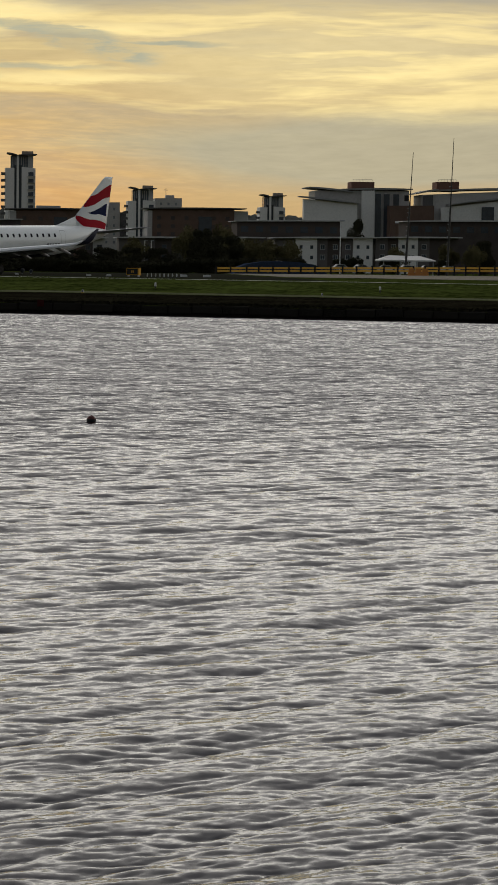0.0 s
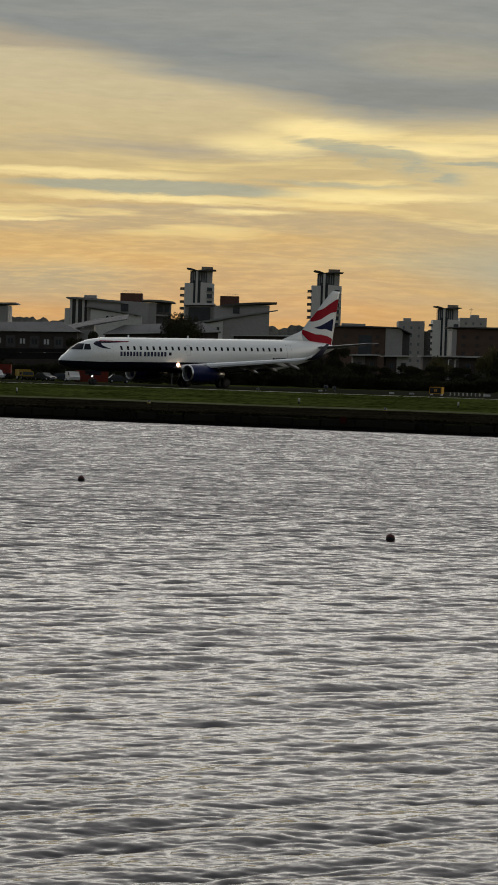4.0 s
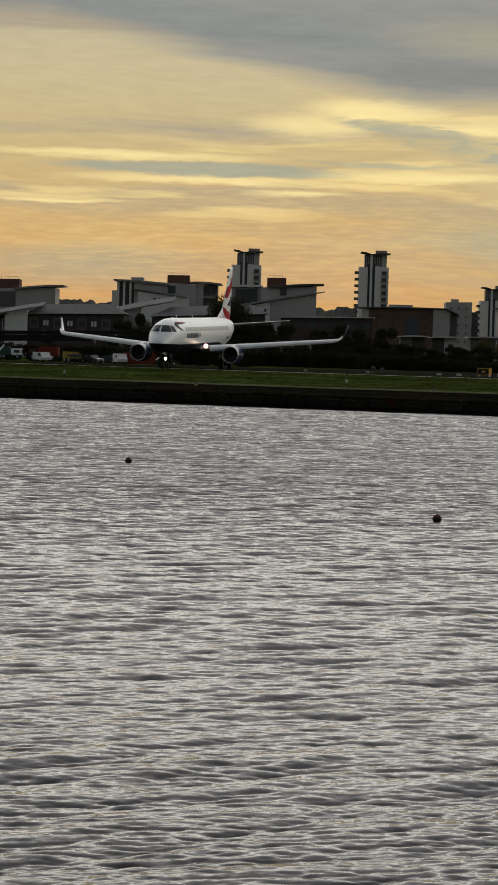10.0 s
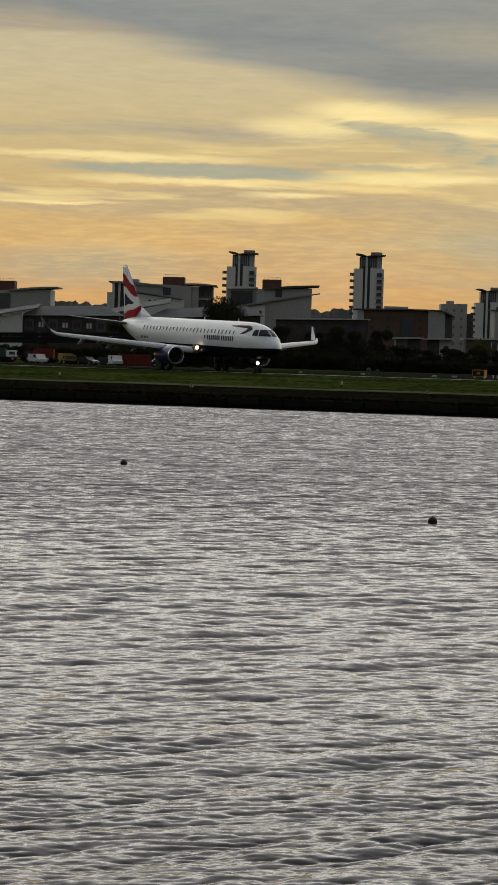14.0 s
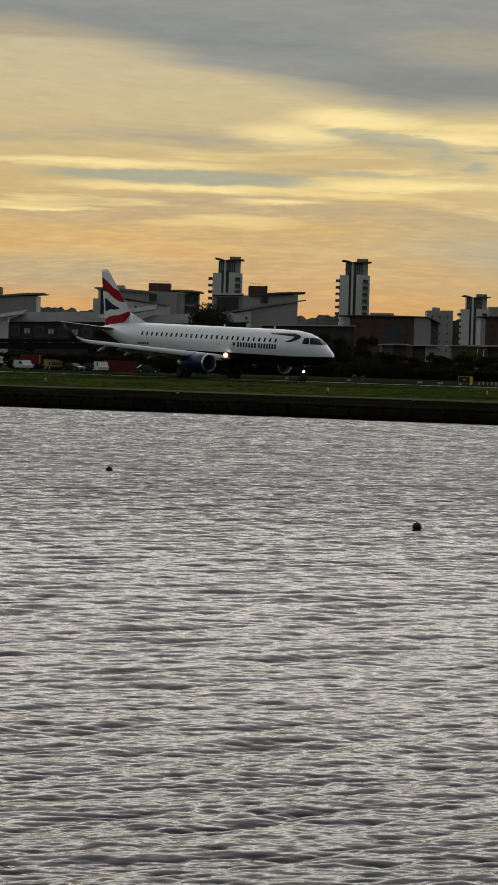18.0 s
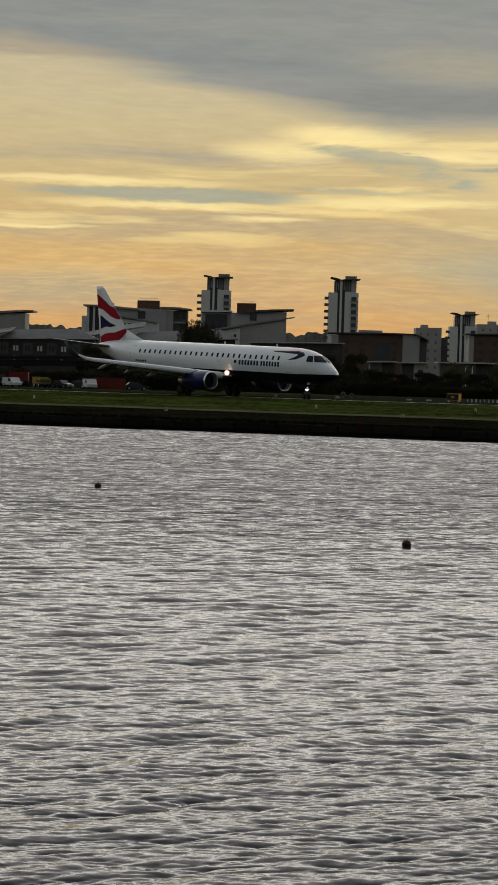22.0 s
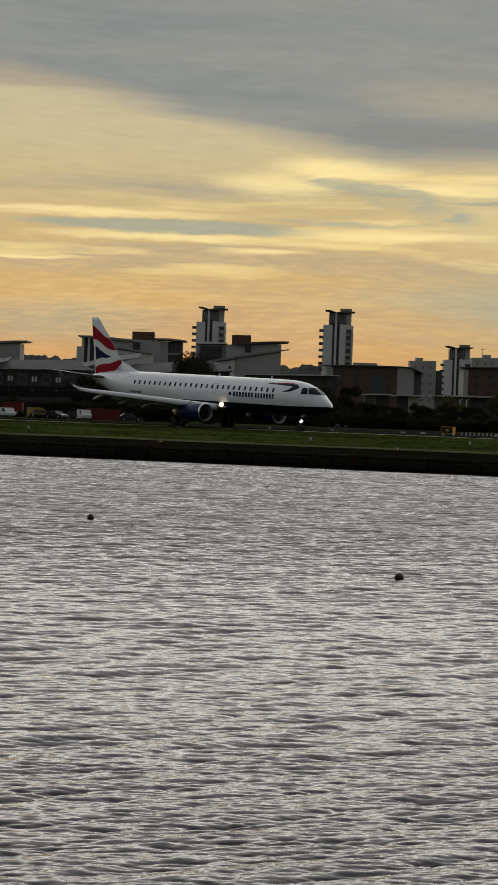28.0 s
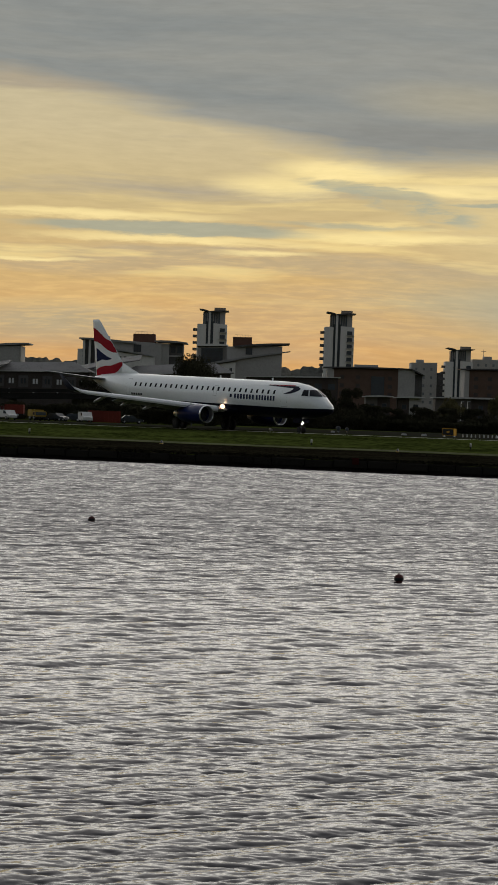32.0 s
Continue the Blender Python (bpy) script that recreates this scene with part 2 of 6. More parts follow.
M = {}
M["grass"] = material("grass", (0.034, 0.044, 0.010), 0.9, vary=0.75, scale=0.12, bump=0.6, bump_scale=6, stretch=(1.4, 1, 1), spec=0.0, each=0.0)
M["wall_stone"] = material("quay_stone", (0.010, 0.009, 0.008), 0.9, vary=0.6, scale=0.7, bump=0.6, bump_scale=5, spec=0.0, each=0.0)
M["concrete"] = material("concrete", (0.30, 0.285, 0.25), 0.85, vary=0.2, scale=0.4)
M["asphalt"] = material("asphalt", (0.055, 0.054, 0.05), 0.9, vary=0.3, scale=0.3)
M["render"] = material("pale_render", (0.64, 0.62, 0.585), 0.8, vary=0.07, scale=0.15)
M["render_grey"] = material("grey_render", (0.37, 0.355, 0.335), 0.8, vary=0.09, scale=0.15)
M["dark_panel"] = material("dark_panel", (0.085, 0.081, 0.080), 0.5, vary=0.3, scale=0.3)
M["brick"] = material("brown_brick", (0.118, 0.076, 0.058), 0.9, vary=0.25, scale=0.4)
M["roof_pale"] = material("pale_roof", (0.24, 0.235, 0.225), 0.85, vary=0.18, scale=0.12, spec=0.2)
M["slate"] = material("grey_slate", (0.135, 0.132, 0.128), 0.8, vary=0.45, scale=0.35, spec=0.1)
M["dull_white"] = material("dull_white_paint", (0.42, 0.42, 0.41), 0.6, vary=0.12, scale=0.6)
M["roof_dark"] = material("dark_roof", (0.07, 0.07, 0.07), 0.8, vary=0.3, scale=0.3)
M["glass"] = material("dark_glass", (0.045, 0.054, 0.064), 0.15, vary=0.3, scale=0.5, spec=0.4)
M["black"] = material("black_paint", (0.015, 0.015, 0.016), 0.6)
M["white"] = material("white_paint", (0.78, 0.78, 0.76), 0.45, vary=0.06, scale=0.5)

# ---- helpers for meshes ----
def part(name, bm, mat, parent=None, label=""):
    """Links a bmesh as one mesh object under its thing."""
    me = bpy.data.meshes.new(name)
    bm.to_mesh(me)
    bm.free()
    me.materials.append(mat)
    ob = new(name, me)
    if parent is not None:
        ob.parent = parent
    if label:
        ob["label"] = label
    return ob


def mesh_part(name, verts, faces, mat, parent=None, label="", smooth=False):
    me = bpy.data.meshes.new(name)
    me.from_pydata(verts, [], faces)
    if smooth:
        me.shade_smooth()
    me.materials.append(mat)
    ob = new(name, me)
    if parent is not None:
        ob.parent = parent
    if label:
        ob["label"] = label
    return ob


def add_box(bm, x0, x1, y0, y1, z0, z1, bevel=0.0):
    vs = [bm.verts.new((x, y, z)) for z in (z0, z1) for x, y in ((x0, y0), (x1, y0), (x1, y1), (x0, y1))]
    fs = [(3, 2, 1, 0), (4, 5, 6, 7), (0, 1, 5, 4), (1, 2, 6, 5), (2, 3, 7, 6), (3, 0, 4, 7)]
    made = [bm.faces.new([vs[i] for i in f]) for f in fs]
    if bevel:
        edges = {e for f in made for e in f.edges}
        bmesh.ops.bevel(bm, geom=list(edges), offset=bevel, segments=2, affect="EDGES")


def box(name, x0, x1, y0, y1, z0, z1, mat, parent=None, label="", bevel=0.0):
    bm = bmesh.new()
    add_box(bm, x0, x1, y0, y1, z0, z1, bevel)
    return part(name, bm, mat, parent, label)


def thing(name, x, y, z, label, category, group="", kind="", turn=0.0):
    ob = new(name)
    ob.matrix_world = pose(x, y, z, 0, 0, turn)
    return tagged(ob, label, category, group, kind)


# ---- water and ground ----
def toe(x):
    """The line at which the far bank meets the water."""
    return float(np.interp(x, (-700, -60, -18, 4, 13, 32, 80, 700), (390, 168, 152, 145.2, 141.8, 133.0, 111, -180)))


def far_edge(x):
    """Where the airfield begins to fall away behind the runway."""
    return float(np.interp(x, (-400, -15, 60, 400), (255, 258, 335, 345)))


def ground_z(x, y):
    s, fe = y - toe(x), far_edge(x)
    if y > fe:
        return float(np.interp(y - fe, (0, 120, 5000), (1.7, 0.7, 0.7)))
    return float(np.interp(s, (0, 0.6, 1.2, 14, 22, 45, 75, 1000), (0.62, 0.64, 0.68, 0.92, 1.0, 1.2, 1.7, 1.7)))


def build_ground():
    xs = sorted({float(x) for x in (*range(-700, -80, 40), *range(-80, 121, 4), *range(130, 701, 40))} | {-4000.0, -1500.0, 1500.0, 4000.0})
    offs = [0, 0.6, 1.2, 3, 6, 10, 14, 18, 22, 30, 38, 45, 55, 65, 75, 85]
    verts, faces = [], []
    rows = len(offs) + 14
    for x in xs:
        xc = max(-700.0, min(700.0, x))
        t = toe(xc)
        fe = max(far_edge(xc), t + 100)
        ys = [t + o for o in offs] + [t + 85 + (fe - t - 85) * k / 3 for k in (1, 2, 3)]
        ys += [fe + d for d in (30, 60, 90, 120, 160, 220, 300, 400, 600, 1000, 4300)]
        for y in ys:
            verts.append((x, y, ground_z(xc, y) + 0.03 * noise.noise((x * 0.4, y * 0.15, 0))))
    for i in range(len(xs) - 1):
        for j in range(rows - 1):
            a = i * rows + j
            faces.append((a, a + rows, a + rows + 1, a + 1))
    g = mesh_part("ground", verts, faces, M["grass"], smooth=True)
    tagged(g, "dark green mown grass of the airfield", "grass", kind="structure")
    # stone face of the bank down to the water
    verts, faces = [], []
    for i, x in enumerate(np.arange(-120.0, 141.0, 1.0)):
        t = toe(x)
        for dz, dy in ((-1.0, -0.25), (0.05, -0.06), (0.35, 0.02), (0.64, 0.1), (0.64, 0.8)):
            w = 0.09 * noise.noise((x * 0.7, dz * 2, 5)) + 0.1 * noise.noise((x * 0.13, dz, 2))
            verts.append((x, t + dy + w, dz + 0.5 * w))
    n = len(verts) // 5
    faces = [(i * 5 + j, i * 5 + 5 + j, i * 5 + 6 + j, i * 5 + 1 + j) for i in range(n - 1) for j in range(4)]
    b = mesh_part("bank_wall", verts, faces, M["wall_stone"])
    tagged(b, "dark weathered stone dock wall at the waterline", "dock wall", kind="structure")
    return b


def water_material():
    """Dock water: dark body, sharp reflection, and ripples finer than the mesh as small tilts of the surface."""
    m = bpy.data.materials.new("water")
    m.use_nodes = True
    n, l = m.node_tree.nodes, m.node_tree.links
    b = n["Principled BSDF"]
    b.inputs["Base Color"].default_value = (0.040, 0.037, 0.040, 1)
    b.inputs["IOR"].default_value = 1.333
    gloss = n.new("ShaderNodeMapRange")
    tc, geo, sep = n.new("ShaderNodeTexCoord"), n.new("ShaderNodeNewGeometry"), n.new("ShaderNodeSeparateXYZ")
    l.new(tc.outputs["Object"], sep.inputs[0])
    # farther out the capillaries are too fine to tell apart, and blur the reflection
    l.new(sep.outputs[1], gloss.inputs[0])
    for i, val in enumerate((16.0, 60.0, 0.115, 0.19)):
        gloss.inputs[i + 1].default_value = val
    l.new(gloss.outputs[0], b.inputs["Roughness"])
    # wavelets shorter than the mesh's own, by distance from the quay: near there are only capillaries
    total = None
    for scale, turn, stretch, tilt, near, far in RIPPLES:
        mp, t = n.new("ShaderNodeMapping"), n.new("ShaderNodeTexNoise")
        rot = n.new("ShaderNodeMapping")
        mp.inputs["Rotation"].default_value = (0, 0, radians(turn))
        rot.inputs["Scale"].default_value = (stretch, 1.0, 1.0)
        l.new(tc.outputs["Object"], mp.inputs[0])
        l.new(mp.outputs[0], rot.inputs[0])
        l.new(rot.outputs[0], t.inputs["Vector"])
        t.inputs["Scale"].default_value, t.inputs["Detail"].default_value, t.inputs["Roughness"].default_value = scale, 2.0, 0.55
        mid, mul, fade, scl = n.new("ShaderNodeVectorMath"), n.new("ShaderNodeVectorMath"), n.new("ShaderNodeMapRange"), n.new("ShaderNodeVectorMath")
        mid.operation, mul.operation, scl.operation = "SUBTRACT", "MULTIPLY", "SCALE"
        mid.inputs[1].default_value = (0.5, 0.5, 0.5)
        l.new(t.outputs["Color"], mid.inputs[0])
        l.new(mid.outputs[0], mul.inputs[0])
        mul.inputs[1].default_value = (0.55 * tilt, tilt, 0.0)
        l.new(sep.outputs[1], fade.inputs[0])
        for i, val in enumerate((14.0, 50.0, near, far)):
            fade.inputs[i + 1].default_value = val
        l.new(mul.outputs[0], scl.inputs[0])
        l.new(fade.outputs[0], scl.inputs["Scale"])
        if total is None:
            total = scl.outputs[0]
        else:
            add = n.new("ShaderNodeVectorMath")
            l.new(total, add.inputs[0])
            l.new(scl.outputs[0], add.inputs[1])
            total = add.outputs[0]
    # far out only the near faces of the wavelets show
    lean, tip = n.new("ShaderNodeMapRange"), n.new("ShaderNodeCombineXYZ")
    l.new(sep.outputs[1], lean.inputs[0])
    for i, val in enumerate((16.0, 70.0, -0.03, -0.208)):
        lean.inputs[i + 1].default_value = val
    l.new(lean.outputs[0], tip.inputs[1])
    both_ = n.new("ShaderNodeVectorMath")
    l.new(total, both_.inputs[0])
    l.new(tip.outputs[0], both_.inputs[1])
    total = both_.outputs[0]
    add, unit = n.new("ShaderNodeVectorMath"), n.new("ShaderNodeVectorMath")
    unit.operation = "NORMALIZE"
    l.new(geo.outputs["Normal"], add.inputs[0])
    l.new(total, add.inputs[1])
    l.new(add.outputs[0], unit.inputs[0])
    l.new(unit.outputs[0], b.inputs["Normal"])
    return m


# ripples: per metre, turn of the crests, stretch along them, tilt, share near, share far
RIPPLES = [(3.4, -24.0, 0.45, 0.33, 0.0, 1.0), (8.0, -20.0, 0.62, 0.56, 0.3, 1.0), (22.0, -28.0, 0.6, 0.36, 0.7, 0.5)]


def wind_sea(cells, size, shortest, longest, steep, course, focus, seed):
    """A square of wind waves that repeats: its height and sideways shifts, made from a band of wavelengths about one course."""
    rng = np.random.default_rng(seed)
    k1 = 2 * math.pi * np.fft.fftfreq(cells, size / cells)
    kx, ky = np.meshgrid(k1, k1, indexing="ij")
    k = np.hypot(kx, ky)
    k[0, 0] = 1.0
    lam = 2 * math.pi / k
    off = np.arctan2(ky, kx) - radians(course)
    band = np.exp(-np.clip(np.log(shortest / lam), 0, None) ** 2 * 14) * np.exp(-np.clip(np.log(lam / longest), 0, None) ** 2 * 14)
    spec = band * np.clip(np.cos(off), 0, 1) ** focus / k ** 2
    spec[0, 0] = 0.0
    spec = spec * (rng.normal(size=k.shape) + 1j * rng.normal(size=k.shape))
    slope = np.real(np.fft.ifft2(1j * k * spec))
    spec = spec * steep / slope.std()
    h = np.real(np.fft.ifft2(spec))
    dx, dy = np.real(np.fft.ifft2(-1j * kx / k * spec)), np.real(np.fft.ifft2(-1j * ky / k * spec))
    return size, np.stack([dx, dy, h], -1)


def sea_at(sea, x, y):
    """The sea's shifts at each point, between its cells."""
    size, field = sea
    n = field.shape[0]
    u, v = (x / size * n) % n, (y / size * n) % n
    i, j = np.floor(u).astype(int) % n, np.floor(v).astype(int) % n
    fu, fv = (u - np.floor(u))[..., None], (v - np.floor(v))[..., None]
    i1, j1 = (i + 1) % n, (j + 1) % n
    return (field[i, j] * (1 - fu) + field[i1, j] * fu) * (1 - fv) + (field[i, j1] * (1 - fu) + field[i1, j1] * fu) * fv


# cells, size, shortest, longest, steepness, course, focus, seed; sharpness of the crests
SEAS = [(512, 37.0, 0.55, 1.25, 0.075, -55.0, 8, 3, 1.5), (1024, 29.0, 0.20, 0.55, 0.098, -64.0, 3, 4, 1.6), (1024, 9.0, 0.045, 0.20, 0.19, -70.0, 4, 5, 1.4)]


def build_water():
    apex = 14.0
    tan = np.arange(-0.165, 0.255, 0.0008)
    dist = [10.5]
    while dist[-1] < 178:
        d = dist[-1]
        dist.append(d + (max(0.016, 0.0011 * d) if d < 65 else 0.15 if d < 160 else 0.5))
    y, q = np.meshgrid(np.array(dist), tan, indexing="ij")
    x = q * (y + apex)
    step = np.maximum(np.gradient(y, axis=0), 0.0008 * (y + apex) * 0.6)
    co = np.stack([x, y, np.zeros_like(x)], -1)
    for *sea, sharp in SEAS:
        shift = sea_at(wind_sea(*sea), x, y)
        keep = np.clip((0.75 * sea[2] + 0.25 * sea[3]) / (2.6 * step) - 0.7, 0.0, 1.0)[..., None]
        co = co + shift * keep * np.array((sharp, sharp, 1.0))
    nr, nc = x.shape
    co = co.reshape(-1, 3).astype(np.float32)
    idx = np.arange(nr * nc).reshape(nr, nc)
    quads = np.stack([idx[:-1, :-1], idx[:-1, 1:], idx[1:, 1:], idx[1:, :-1]], -1).reshape(-1, 4).astype(np.int32)
    me = bpy.data.meshes.new("water")
    me.vertices.add(len(co))
    me.vertices.foreach_set("co", co.ravel())
    me.loops.add(quads.size)
    me.loops.foreach_set("vertex_index", quads.ravel())
    me.polygons.add(len(quads))
    me.polygons.foreach_set("loop_start", np.arange(0, quads.size, 4, dtype=np.int32))
    me.update(calc_edges=True)
    me.shade_smooth()
    me.materials.append(M["water"])
    w = new("water", me)
    tagged(w, "grey wind-rippled dock water reflecting the evening sky", "water", kind="structure")
    # the calm rest of the dock out of view
    verts = [(-900, -400, -0.35), (900, -400, -0.35), (900, 420, -0.35), (-900, 420, -0.35)]
    r = mesh_part("dock_water", verts, [(0, 1, 2, 3)], M["water"])
    tagged(r, "flat grey water of the wider dock", "water", kind="structure")
    return w


def build_quay():
    """The near quay on which the viewer stands, with its coping and the land behind."""
    bm = bmesh.new()
    add_box(bm, -400, 400, -600, 1.2, -2.0, 1.62)
    q = part("quay", bm, M["concrete"])
    tagged(q, "plain grey concrete quay on the near side", "quay", kind="structure")
    bm = bmesh.new()
    add_box(bm, -60, 60, 1.204, 1.7, 0.9, 1.70, 0.03)
    c = part("quay_coping", bm, M["render_grey"])
    tagged(c, "worn pale stone coping along the quay edge", "coping", kind="structure")


M["water"] = water_material()
bank_wall = build_ground()
build_quay()
water = build_water()

# ---- airfield surfaces ----
M["runway"] = material("runway_concrete", (0.022, 0.022, 0.016), 0.9, vary=0.25, scale=0.2, spec=0.0, each=0.0)
M["apron"] = material("worn_apron", (0.21, 0.19, 0.155), 0.9, vary=0.3, scale=0.15, stretch=(0.4, 1, 1), spec=0.0, each=0.0)
M["path"] = material("worn_path", (0.085, 0.09, 0.05), 0.9, vary=0.3, scale=0.5, spec=0.0, each=0.0)
M["line"] = material("white_line", (0.55, 0.54, 0.48), 0.9, vary=0.2, scale=0.6, spec=0.0, each=0.0)


def strip(name, s0, s1, rise, mat, label, category, x0=-160, x1=180, step=4, far=False, bank=0.0):
    """A band along the bank between two distances from the water's edge."""
    verts, faces = [], []
    xs = list(np.arange(x0, x1 + 0.1, step))
    n = 5
    for x in xs:
        t = toe(x)
        b = far_edge(x) if far else t + s1
        for k in range(n):
            y = t + s0 + (b - t - s0) * k / (n - 1)
            verts.append((x, y, ground_z(x, min(y, far_edge(x))) + rise + bank * k / (n - 1) + 0.03 * noise.noise((x * 0.4, y * 0.15, 0))))
    for i in range(len(xs) - 1):
        for j in range(n - 1):
            a = i * n + j
            faces.append((a, a + n, a + n + 1, a + 1))
    return tagged(mesh_part(name, verts, faces, mat, smooth=True), label, category, kind="structure")


strip("runway", 78, 120, 0.035, M["runway"], "worn grey-brown concrete runway", "runway", x1=36, far=True)
strip("apron", 126, 150, 0.05, M["apron"], "pale worn concrete apron before the fence", "apron", x0=38, far=True)
strip("runway_edge_line", 72.5, 73.1, 0.03, M["line"], "pale painted edge line beside the runway", "painted line")
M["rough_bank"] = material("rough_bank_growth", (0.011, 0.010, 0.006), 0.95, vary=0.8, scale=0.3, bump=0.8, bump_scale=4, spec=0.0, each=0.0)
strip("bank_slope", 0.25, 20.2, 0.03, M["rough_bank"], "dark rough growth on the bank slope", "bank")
strip("perimeter_path", 20.5, 22.4, 0.05, M["path"], "narrow pale path worn through the grass", "path", bank=0.07)


def grass_tufts():
    """Rough grass along the bank, as small blades."""
    rng = random.Random(11)
    verts, faces = [], []
    for _ in range(12000):
        x = rng.uniform(-32, 52)
        s = rng.choice((rng.uniform(0.1, 3.0), rng.uniform(0.1, 19), rng.uniform(0.1, 19)))
        y = toe(x) + s
        z = ground_z(x, y) - 0.03
        h, w = rng.uniform(0.03, 0.11) * (1.6 if s < 3 else 1.0), rng.uniform(0.05, 0.16)
        lean = rng.uniform(-0.08, 0.08)
        a = len(verts)
        verts += [(x - w, y, z), (x + w, y + 0.03, z), (x + lean, y + 0.02, z + h)]
        faces.append((a, a + 1, a + 2))
    g = mesh_part("grass_tufts", verts, faces, M["rough_bank"])
    tagged(g, "rough dark grass tufts along the bank", "grass", kind="stuff")


grass_tufts()

# ---- airliner ----
M["jet_white"] = material("aircraft_white", (0.66, 0.69, 0.685), 0.32, vary=0.05, scale=0.6, spec=0.5)
M["jet_navy"] = material("aircraft_navy", (0.004, 0.005, 0.012), 0.5, vary=0.2, scale=0.6, spec=0.06)
M["jet_blue"] = material("nacelle_blue", (0.009, 0.016, 0.07), 0.3, vary=0.15, scale=1.0)
M["jet_red"] = material("livery_red", (0.28, 0.008, 0.018), 0.5, vary=0.1, scale=1.0, spec=0.04)
M["jet_flagblue"] = material("livery_blue", (0.007, 0.013, 0.05), 0.5, vary=0.1, scale=1.0, spec=0.04)
M["jet_ink"] = material("livery_ink", (0.010, 0.012, 0.026), 0.5, vary=0.1, scale=1.0, spec=0.05)
M["name_ink"] = material("livery_lettering", (0.035, 0.042, 0.075), 0.5, vary=0.1, scale=1.0, spec=0.05)
M["jet_grey"] = material("aircraft_grey", (0.27, 0.275, 0.28), 0.4, vary=0.1, scale=1.0)
M["metal"] = material("bare_metal", (0.62, 0.62, 0.62), 0.3, metal=0.9, vary=0.1, scale=2.0)
M["tyre"] = material("tyre_rubber", (0.018, 0.018, 0.018), 0.85, vary=0.2, scale=4.0)
M["jet_glass"] = material("cabin_glass", (0.012, 0.014, 0.018), 0.25, vary=0.1, scale=4.0, spec=0.08)
M["winglet_dark"] = material("winglet_navy", (0.018, 0.020, 0.034), 0.5, vary=0.1, scale=1.0, spec=0.1)
M["wing_grey"] = material("wing_grey", (0.24, 0.245, 0.25), 0.45, vary=0.12, scale=0.8, spec=0.25)
M["slat_grey"] = material("slat_paint", (0.78, 0.78, 0.78), 0.4, vary=0.06, scale=0.8, spec=0.4)
M["gear_grey"] = material("gear_grey", (0.025, 0.025, 0.026), 0.6, vary=0.2, scale=3.0)
M["fan_dark"] = material("fan_blade_dark", (0.035, 0.035, 0.038), 0.5, metal=0.5, vary=0.2, scale=3.0)
M["lamp_warm"] = glowing("landing_lamp", (1.0, 0.80, 0.58), 12.0)
# the landing lamps' bloom, put into an emissive colour
M["lamp_bloom"] = glowing("bloom_glow", (1.0, 0.55, 0.36), 1.0)
M["lamp_white"] = glowing("taxi_lamp", (1.0, 0.93, 0.82), 8.0)

AXIS = (3.265, -0.0225)
STATIONS = [  # along the body, half width, top, bottom, from the body's axis
    (18.12, 0.04, -0.60, -0.72), (17.98, 0.36, -0.34, -0.95), (17.62, 0.66, -0.06, -1.14), (17.08, 0.91, 0.28, -1.29),
    (16.5, 1.10, 0.74, -1.42), (15.6, 1.29, 1.18, -1.55), (14.6, 1.42, 1.47, -1.63), (13.2, 1.49, 1.64, -1.67),
    (11.0, 1.505, 1.675, -1.675), (-7.0, 1.505, 1.675, -1.675), (-9.5, 1.5, 1.675, -1.55), (-12.0, 1.36, 1.66, -1.10),
    (-14.5, 1.05, 1.58, -0.45), (-16.5, 0.66, 1.40, 0.20), (-17.6, 0.38, 1.20, 0.62), (-18.1, 0.12, 1.02, 0.84)]


def body_at(x):
    """Half width, middle height and half height of the body, from its axis."""
    xs = [s[0] for s in STATIONS][::-1]
    w, t, b = (float(np.interp(x, xs, [s[k] for s in STATIONS][::-1])) for k in (1, 2, 3))
    return w, (t + b) / 2, (t - b) / 2


def lift(x, zb):
    return AXIS[0] + AXIS[1] * x + zb


def on_body(x, zb, side, out=0.0):
    """The point on the skin at station x and height zb over the axis; side 1 is port."""
    w, c, h = body_at(x)
    u = max(-0.999, min(0.999, (zb - c) / h))
    y = w * math.sqrt(1 - u * u)
    return (x, side * (y + out * math.sqrt(1 - u * u)), lift(x, zb + out * u))


def skin_patch(name, outline_x, z_low, z_high, side, mat, parent, label="", out=0.012, nx=4, nz=4):
    """A panel that follows the skin between two heights; z_low, z_high are functions of 0..1 along it."""
    x0, x1 = outline_x
    verts, faces = [], []
    for i in range(nx + 1):
        k = i / nx
        x = x0 + (x1 - x0) * k
        for j in range(nz + 1):
            verts.append(on_body(x, z_low(k) + (z_high(k) - z_low(k)) * j / nz, side, out))
    for i in range(nx):
        for j in range(nz):
            a = i * (nz + 1) + j
            f = (a, a + nz + 1, a + nz + 2, a + 1)
            faces.append(f if side * (x1 - x0) < 0 else f[::-1])
    return mesh_part(name, verts, faces, mat, parent, label, smooth=True)


